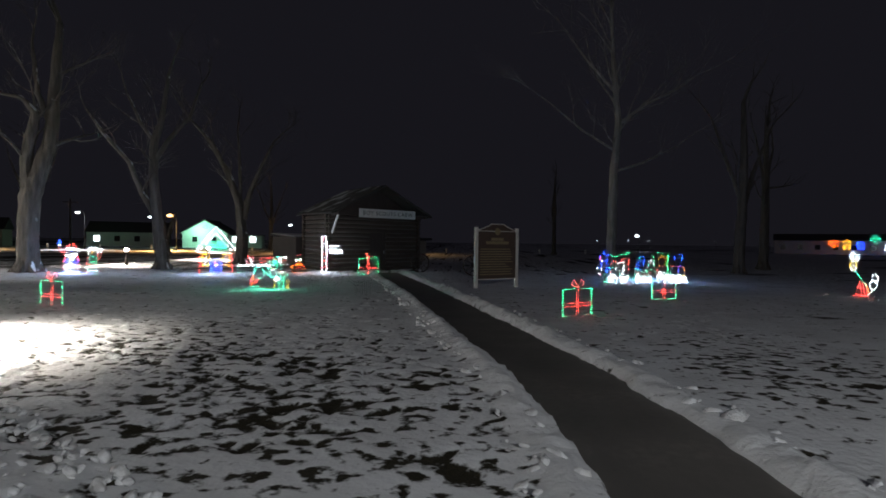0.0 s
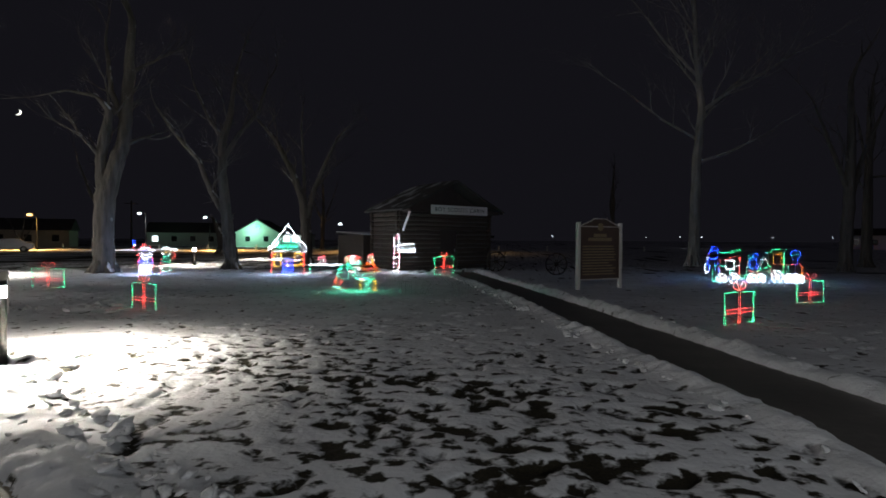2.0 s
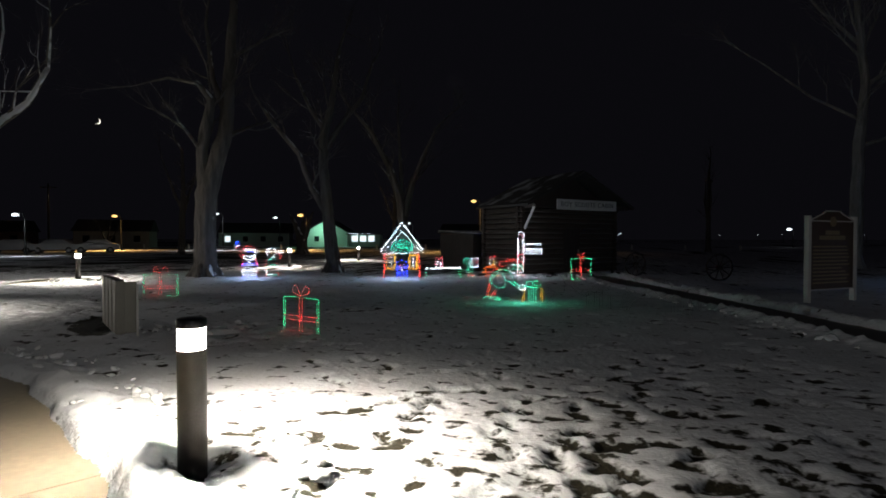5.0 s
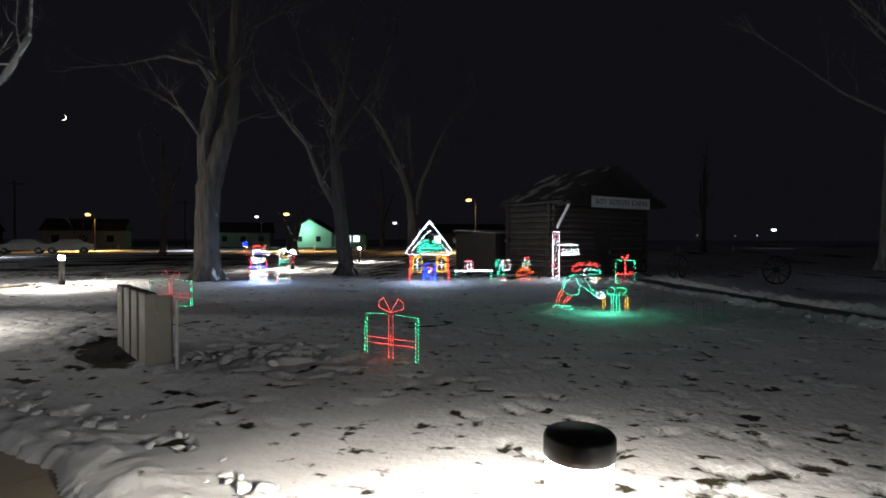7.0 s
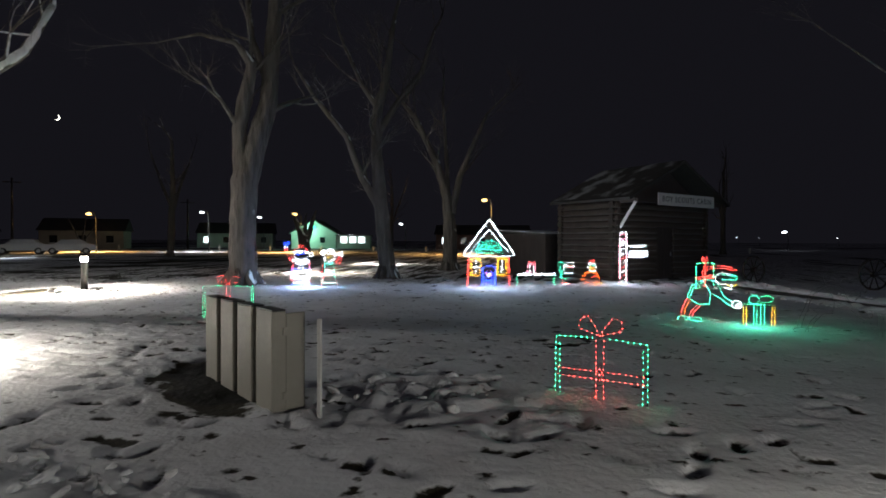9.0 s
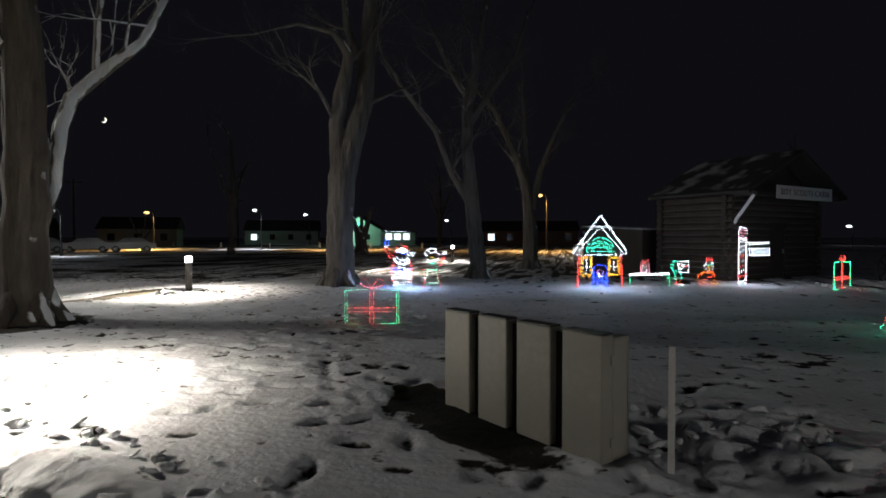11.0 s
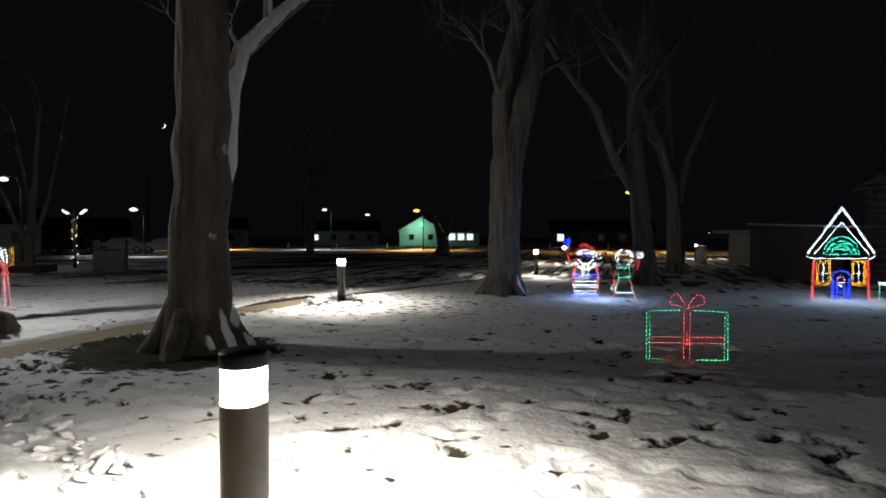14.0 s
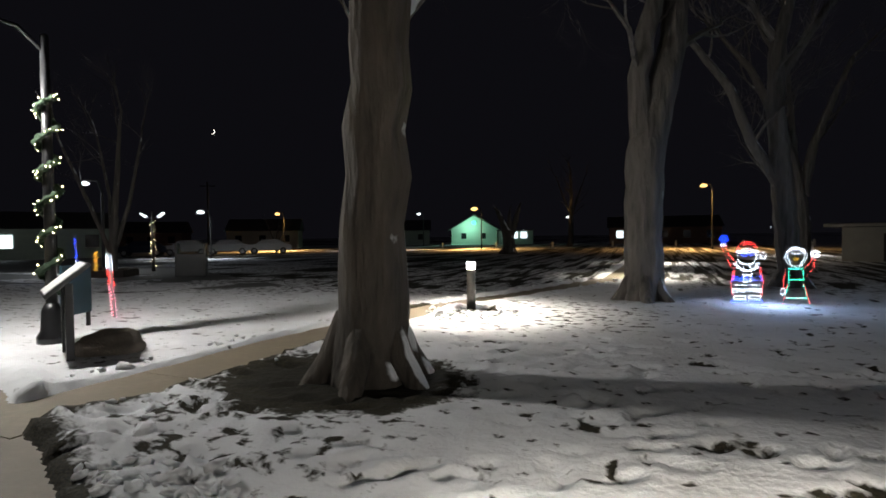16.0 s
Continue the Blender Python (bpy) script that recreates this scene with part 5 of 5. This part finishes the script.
def boulder(x, y, s, turn):
    bm = B()
    bmesh.ops.create_icosphere(bm, subdivisions=4, radius=1)
    for v in bm.verts:
        v.co = Vector((v.co.x * s, v.co.y * s * 0.7, v.co.z * s * 0.55)) * (1 + 0.22 * noise.noise(v.co * 1.4) + 0.08 * noise.noise(v.co * 4))
    single("boulder", bm, STONE, stand(x, y, turn, -s * 0.25), "rounded brown boulder half sunk in snow", "rock", smooth=True)


boulder(-21.9, 18.0, 0.42, 60)
BP = thing("banner_board", stand(-24.4, 19.25, 112), "blue-green banner board beside the lamp post", "sign")
part("board", add_box(B(), 0.75, 0.05, 0.85, pose(0, 0, 0.25), 0.01), BLUEPANEL, BP)
for x in (-0.3, 0.3):
    part("leg", add_box(B(), 0.05, 0.05, 0.3, pose(x, 0, -0.03)), BLACK, BP)


def light_pole(x, y, tall, keys, label, lean=0.0):
    """A thin stake wound with bulbs."""
    p = thing("light_pole", stand(x, y), label, "light display", "lit poles")
    part("stake", add_tube(B(), [(0, 0, -0.1), (lean, 0, tall)], 0.03, 6), STEEL, p)
    n = len(keys)
    for i, k in enumerate(keys):
        bm = B()
        z0, z1 = tall * i / n, tall * (i + 1) / n
        hx = [(0.05 * math.cos(a) + lean * (z0 + (z1 - z0) * a / 30) / tall, 0.05 * math.sin(a), z0 + (z1 - z0) * a / 30) for a in np.linspace(0, 30, 50)]
        bulbs(bm, hx, 0.06, 0.016)
        part(COLOUR[k][1] + "_light_string", bm, COLOUR[k][0], p)["kind"] = "stuff"


light_pole(-25.0, 20.4, 1.25, "pprw", "stake wound with pink, red and white bulbs", -0.12)
light_pole(-34.7, 26.4, 1.6, "wb", "tall stake with white and blue bulbs", -0.1)
light_pole(-36.3, 28.2, 1.1, "yy", "stake wound with yellow bulbs", 0.05)
light_pole(-36.6, 28.5, 1.1, "yy", "stake wound with yellow bulbs", -0.03)
LB = thing("litter_bin", stand(-32.8, 29.8, 40), "black square litter bin with peaked sides", "bin")
part("body", add_box(B(), 1.15, 0.9, 0.95, None, 0.02), BLACK, LB)
for x in (-0.52, 0.52):
    bm = B()
    add_box(bm, 0.1, 0.9, 0.42, pose(x, 0, 0.95), 0.01)
    part("side_peak", bm, BLACK, LB)
for x, y in ((-36.1, 28.8), (-37.2, 29.6)):
    pl = thing("raised_bed", stand(x, y, 30), "low dark timber bed round a tree", "planter")
    for i in range(4):
        a = radians(90 * i)
        part("board", add_box(B(), 1.5, 0.1, 0.3, pose(0.7 * math.cos(a), 0.7 * math.sin(a), 0, 0, 0, 90 * i + 90), 0.01), DARKWOOD, pl)
GP = thing("lamp_post", stand(-37.4, 31.9), "far lamp post wound with warm lights", "lamp post")
part("pole", add_lathe(B(), [(0.1, 0), (0.07, 0.5), (0.06, 2.85), (0.02, 2.87)], 10), BLACK, GP, smooth=True)
for s in (-1, 1):
    part("lamp_arm", add_tube(B(), [(0, 0, 2.6), (s * 0.3, 0, 2.55), (s * 0.65, 0, 2.8)], 0.025, 6), BLACK, GP)
    part("lamp_head", add_box(B(), 0.38, 0.12, 0.06, pose(s * 0.58, 0, 2.68, 0, -s * 28, 0)), HEAD_WHITE, GP, "bright white lamp head")
bm = B()
bulbs(bm, [(0.12 * math.cos(a * 2), 0.12 * math.sin(a * 2), 0.2 + 0.14 * a) for a in np.linspace(0, 17, 120)], 0.16, 0.028)
part("garland_lights", bm, WARMBULB, GP, "warm white fairy lights")["kind"] = "stuff"


# ---- road, houses and lamps in the distance ----
bm = B()
for a, b in (((-140, 74), (-44, 84)), ((-44, 84), (60, 96))):
    v = [bm.verts.new((p[0], p[1] + s, 0.03)) for p, s in ((a, -4), (b, -4), (b, 4), (a, 4))]
    bm.faces.new(v)
single("road", bm, ROAD, Matrix(), "pale worn street along the park", "road", kind="structure")
bm = B()
v = [bm.verts.new(p) for p in ((-26, 27, 0.045), (-31, 22, 0.045), (-80, 44, 0.045), (-80, 60, 0.045))]
bm.faces.new(v)
single("parking_lot", bm, ROAD, Matrix(), "dark parking lot with thin slush", "road", kind="structure")


def street_lamp(x, y, z, head, colour, watts, label, size=0.28):
    s = thing("street_lamp", pose(x, y, 0, 0, 0, 20), label, "street lamp", "street lamps")
    part("pole", add_tube(B(), [(0.8, 0, -0.1), (0.8, 0, z - 0.4), (0.6, 0, z + 0.1)], [0.09, 0.06, 0.05], 8), BLACK, s)
    part("arm", add_tube(B(), [(0.6, 0, z + 0.1), (0.0, 0, z + 0.16)], 0.04, 6), BLACK, s)
    part("lamp_head", add_lathe(B(), [(0.02, -size * 0.5), (size * 0.8, -size * 0.3), (size, 0.0), (size * 0.5, size * 0.4), (0.02, size * 0.5)], 12, (0, 0, z)), head, s, "bright lamp head", True).visible_shadow = False
    if watts:
        lamp("street_light", (x, y, z - 0.35), watts, colour, 0.3, (x, y, 0), 160)


street_lamp(-57.0, 66.0, 4.5, HEAD_AMBER, AMBER, 5500, "amber street lamp on a steel pole", 0.34)
street_lamp(-34.2, 72.2, 4.7, HEAD_AMBER, AMBER, 7500, "amber street lamp on a steel pole", 0.4)
street_lamp(-10.6, 68.5, 6.0, HEAD_AMBER, AMBER, 5000, "amber street lamp on a tall pole", 0.34)
street_lamp(-45.6, 70.8, 4.9, HEAD_WHITE, COOL, 1800, "white street lamp on a steel pole", 0.3)
street_lamp(-54.4, 102.3, 5.7, HEAD_WHITE, COOL, 0, "white street lamp far along the street", 0.4)
street_lamp(-27.9, 103.1, 4.5, HEAD_WHITE, COOL, 0, "white street lamp far along the street", 0.38)
street_lamp(42.1, 119.0, 3.5, HEAD_WHITE, COOL, 0, "white yard lamp far across the field", 0.5)
street_lamp(-39.6, 30.2, 4.2, HEAD_WHITE, COOL, 400, "white parking lot lamp", 0.2)
street_lamp(-48.3, 45.6, 3.7, HEAD_WHITE, COOL, 1400, "white parking lot lamp", 0.3)
for fx, fy in ((24, 230), (70, 262), (78, 240), (92, 255), (120, 250), (20, 190), (136, 236)):
    street_lamp(fx, fy, 3.4, HEAD_WHITE, COOL, 0, "tiny far yard lamp across the field", 0.2)
lamp("eave_light", (-7.3, 47.0, 2.3), 50, WARM)

GH = thing("green_house", pose(-48.0, 101.9, 0, 0, 0, 12), "pale green gabled house trimmed with lights", "house")
part("wall", add_box(B(), 8.0, 12, 2.7, pose(4.0, 6, 0)), SIDING, GH, "pale green siding")
bm = B()
pr = [(-0.3, 2.7), (8.3, 2.7), (4.0, 5.2)]
f, k = [bm.verts.new((x, 0, z)) for x, z in pr], [bm.verts.new((x, 12, z)) for x, z in pr]
bm.faces.new(f)
bm.faces.new(k[::-1])
for i in range(3):
    bm.faces.new((f[i], k[i], k[(i + 1) % 3], f[(i + 1) % 3]))
part("gable", bm, SIDING, GH)
part("roof_slope", add_box(B(), 5.4, 12.8, 0.12, pose(1.9, 6, 3.95, 0, -30.2, 0)), ROOF, GH)
part("roof_slope", add_box(B(), 5.4, 12.8, 0.12, pose(6.1, 6, 3.95, 0, 30.2, 0)), ROOF, GH)
bm = B()
bulbs(bm, [(-0.4, -0.1, 2.65), (4.0, -0.1, 5.3), (8.4, -0.1, 2.65), (14.5, -0.1, 2.5)], 0.28, 0.05)
part("eave_lights", bm, WHITE, GH, "white lights along the eaves")
part("porch", add_box(B(), 6.0, 4.0, 2.4, pose(11.2, 2.4, 0)), SIDING, GH, "lower porch wing")
part("porch_roof", add_box(B(), 6.6, 4.8, 0.15, pose(11.2, 2.2, 2.42)), ROOF, GH)
part("gable_lamp", add_lathe(B(), [(0.05, -0.3), (0.38, -0.1), (0.38, 0.1), (0.05, 0.3)], 12, (4.0, -0.35, 3.9)), HEAD_GREEN, GH, "green flood lamp", True)
lamp("gable_light", (-44.5, 100.3, 3.3), 420, (0.45, 1.0, 0.75), 0.3)
for x in (9.4, 11.0, 12.6):
    w = part("window", add_box(B(), 1.1, 0.06, 1.1, pose(x, 0.36, 1.1)), LIT_WINDOW, GH, "brightly lit window")
    part("window_frame", add_box(B(), 1.25, 0.04, 0.08, pose(x, 0.36, 1.02)), WHITEWOOD, w)
for x in (2.2, 5.6):
    part("window", add_box(B(), 0.9, 0.05, 1.0, pose(x, -0.03, 1.1)), GLASS, GH)


def house(x, y, turn, w, d, h, rise, wall, label, lit=0):
    hs = thing("house", pose(x, y, 0, 0, 0, turn), label, "house", "houses along the street")
    part("wall", add_box(B(), w, d, h, pose(0, 0, 0)), wall, hs)
    bm = B()
    pr = [(-d / 2 - 0.4, h), (d / 2 + 0.4, h), (0, h + rise)]
    f, k = [bm.verts.new((-w / 2 - 0.3, p, z)) for p, z in pr], [bm.verts.new((w / 2 + 0.3, p, z)) for p, z in pr]
    bm.faces.new(f)
    bm.faces.new(k[::-1])
    for i in range(3):
        bm.faces.new((f[i], k[i], k[(i + 1) % 3], f[(i + 1) % 3]))
    part("roof", bm, ROOF, hs)
    n = max(2, int(w / 3))
    for i in range(n):
        wx = -w / 2 + w * (i + 0.5) / n
        wi = part("window", add_box(B(), 1.0, 0.06, 1.1, pose(wx, -d / 2 - 0.02, 1.0)), LIT_WINDOW if i < lit else GLASS, hs)
        part("sill", add_box(B(), 1.15, 0.12, 0.06, pose(wx, -d / 2 - 0.05, 0.92)), WHITEWOOD, wi)


house(-74.6, 85.4, 30, 11, 7, 2.8, 2.0, TANWALL, "tan house under the amber street lamp", 0)
house(-92.8, 78.1, 36, 12, 8, 2.7, 1.9, BRICK, "brick house beyond the parking lot", 0)
house(-63.8, 111.6, 22, 14, 8, 2.8, 2.2, SIDING, "pale house across the street", 1)
house(-13.6, 105.5, 4, 16, 8, 2.6, 1.8, BRICK, "low brick house beyond the street", 1)
house(-79.2, 41.0, 60, 12, 8, 3.0, 1.2, WHITEWOOD, "low white building with lit windows", 2)
house(-65.7, 45.5, 55, 9, 7, 2.6, 1.6, SIDING, "small pale house beyond the bare tree", 1)
house(90.0, 125.6, -30, 26, 9, 3.0, 1.6, WHITEWOOD, "long pale farm building across the field", 0)


def car(x, y, turn, paint, label):
    c = thing("car", pose(x, y, 0.05, 0, 0, turn), label, "car", "cars in the parking lot")
    bm = B()
    side = [(-2.2, 0.35), (-2.2, 0.8), (-1.9, 0.92), (-1.2, 0.98), (-0.6, 1.42), (0.9, 1.44), (1.6, 1.0), (2.15, 0.9), (2.25, 0.6), (2.2, 0.35)]
    l, r = [bm.verts.new((p, -0.88 + 0.14 * (z > 1.1), z)) for p, z in side], [bm.verts.new((p, 0.88 - 0.14 * (z > 1.1), z)) for p, z in side]
    bm.faces.new(l)
    bm.faces.new(r[::-1])
    for i in range(10):
        bm.faces.new((l[i], r[i], r[(i + 1) % 10], l[(i + 1) % 10]))
    body = part("body", bm, paint, c, "painted car body")
    for s in (-1, 1):
        bm = B()
        q = [bm.verts.new((p, s * 0.86 - s * 0.1 * (z > 1.2), z)) for p, z in ((-1.0, 1.02), (-0.55, 1.36), (0.8, 1.37), (1.3, 1.02))]
        bm.faces.new(q)
        part("side_window", bm, GLASS, body)
        for wx in (-1.35, 1.4):
            w = part("wheel", add_tube(B(), [(wx, s * 0.72, 0.31), (wx, s * 0.9, 0.31)], 0.32, 16), RUBBER, c)
            part("rim", add_tube(B(), [(wx, s * 0.88, 0.31), (wx, s * 0.915, 0.31)], 0.19, 12), STEEL, w)
    for s in (-0.6, 0.6):
        part("headlight", add_box(B(), 0.06, 0.34, 0.14, pose(2.22, s, 0.64)), WHITEWOOD, c)
        part("tail_light", add_box(B(), 0.06, 0.3, 0.14, pose(-2.2, s, 0.7)), BOARD, c)


for i, (x, y, p, l) in enumerate(((-57.2, 52.6, CARWHITE, "white parked saloon car"), (-54.4, 55.0, CARWHITE, "white parked car dusted with snow"), (-51.3, 57.3, CARWHITE, "white parked car under the lot lamp"), (-60.0, 50.0, CARDARK, "dark blue parked car"))):
    car(x, y, 38, p, l)


def utility_pole(x, y, h):
    u = thing("utility_pole", pose(x, y, 0, 0, 0, 30), "tall wooden utility pole with a crossarm", "pole", "utility poles")
    part("shaft", add_tube(B(), [(0, 0, -0.1), (0, 0, h)], [0.17, 0.11], 8), DARKWOOD, u)
    part("crossarm", add_box(B(), 2.0, 0.1, 0.12, pose(0, 0.1, h - 0.6)), DARKWOOD, u)


utility_pole(-71.7, 70.0, 9.4)
utility_pole(-57.7, 85.9, 7.8)
# posts of the lit park drive
for i in range(14):
    px, py = -70 + 7.2 * i, 77.0 + 0.75 * i
    pb = thing("guard_post", pose(px, py, 0), "short pale guard post along the street", "post", "guard posts along the street")
    part("stub", add_box(B(), 0.2, 0.2, 0.8, pose(0, 0, -0.05), 0.02), WHITEWOOD, pb)

# far light displays across the field
for i in range(16):
    x = 80 + i * 2.1
    k = "oybtwpwbwwywwwyw"[i]
    h = (1.2, 2.0, 1.6, 2.6)[i % 4]
    S = [(k, rect(0, 1.2, 1.1, h + 1)), (k, [(0, 1.2), (1.1, h + 1)]), (k, [(1.1, 1.2), (0, h + 1)])] if i % 3 else [(k, arc(0.6, h * 0.6 + 1.6, 0.8, 0.8)), (k, arc(0.6, h * 0.6 + 1.6, 0.4, 0.4))]
    display("far_light_display", pose(x, 115 - 0.9 * i, 0.03, 0, 0, -35), "distant display of coloured bulbs across the field", "light display", S, 0.22, 0.065, "distant lights across the field", legs=((0.1, 1.5), (1.0, 1.5)))

# crescent moon, far beyond everything
bm = B()
o = [(math.cos(a), math.sin(a)) for a in np.linspace(-1.9, 1.1, 16)]
c0 = [(0.35 * math.cos(-0.4 + math.pi) + 1.02 * math.cos(a), 0.35 * math.sin(-0.4 + math.pi) + 1.02 * math.sin(a)) for a in np.linspace(-1.75, 0.95, 16)]
for i in range(15):
    q = [(*o[i], 0), (*o[i + 1], 0), (*c0[i + 1], 0), (*c0[i], 0)]
    bm.faces.new([bm.verts.new((p[0], p[2], p[1])) for p in q])
single("moon", bm, MOON, pose(-2743, 2821, 721, 0, 0, 40) @ Matrix.Scale(17, 4), "thin bright crescent moon low in the sky", "moon", kind="structure")

# ---- slabs of the two concrete walks ----
strip("pavement_main", MAIN_WALK, MAIN_HALF + 0.06, 0.004, CONCRETE, "tan concrete walk in jointed slabs", 1.5)
strip("pavement_side", SIDE_WALK, SIDE_HALF + 0.06, 0.012, CONCRETE, "narrow tan concrete walk across the lawn", 1.5)
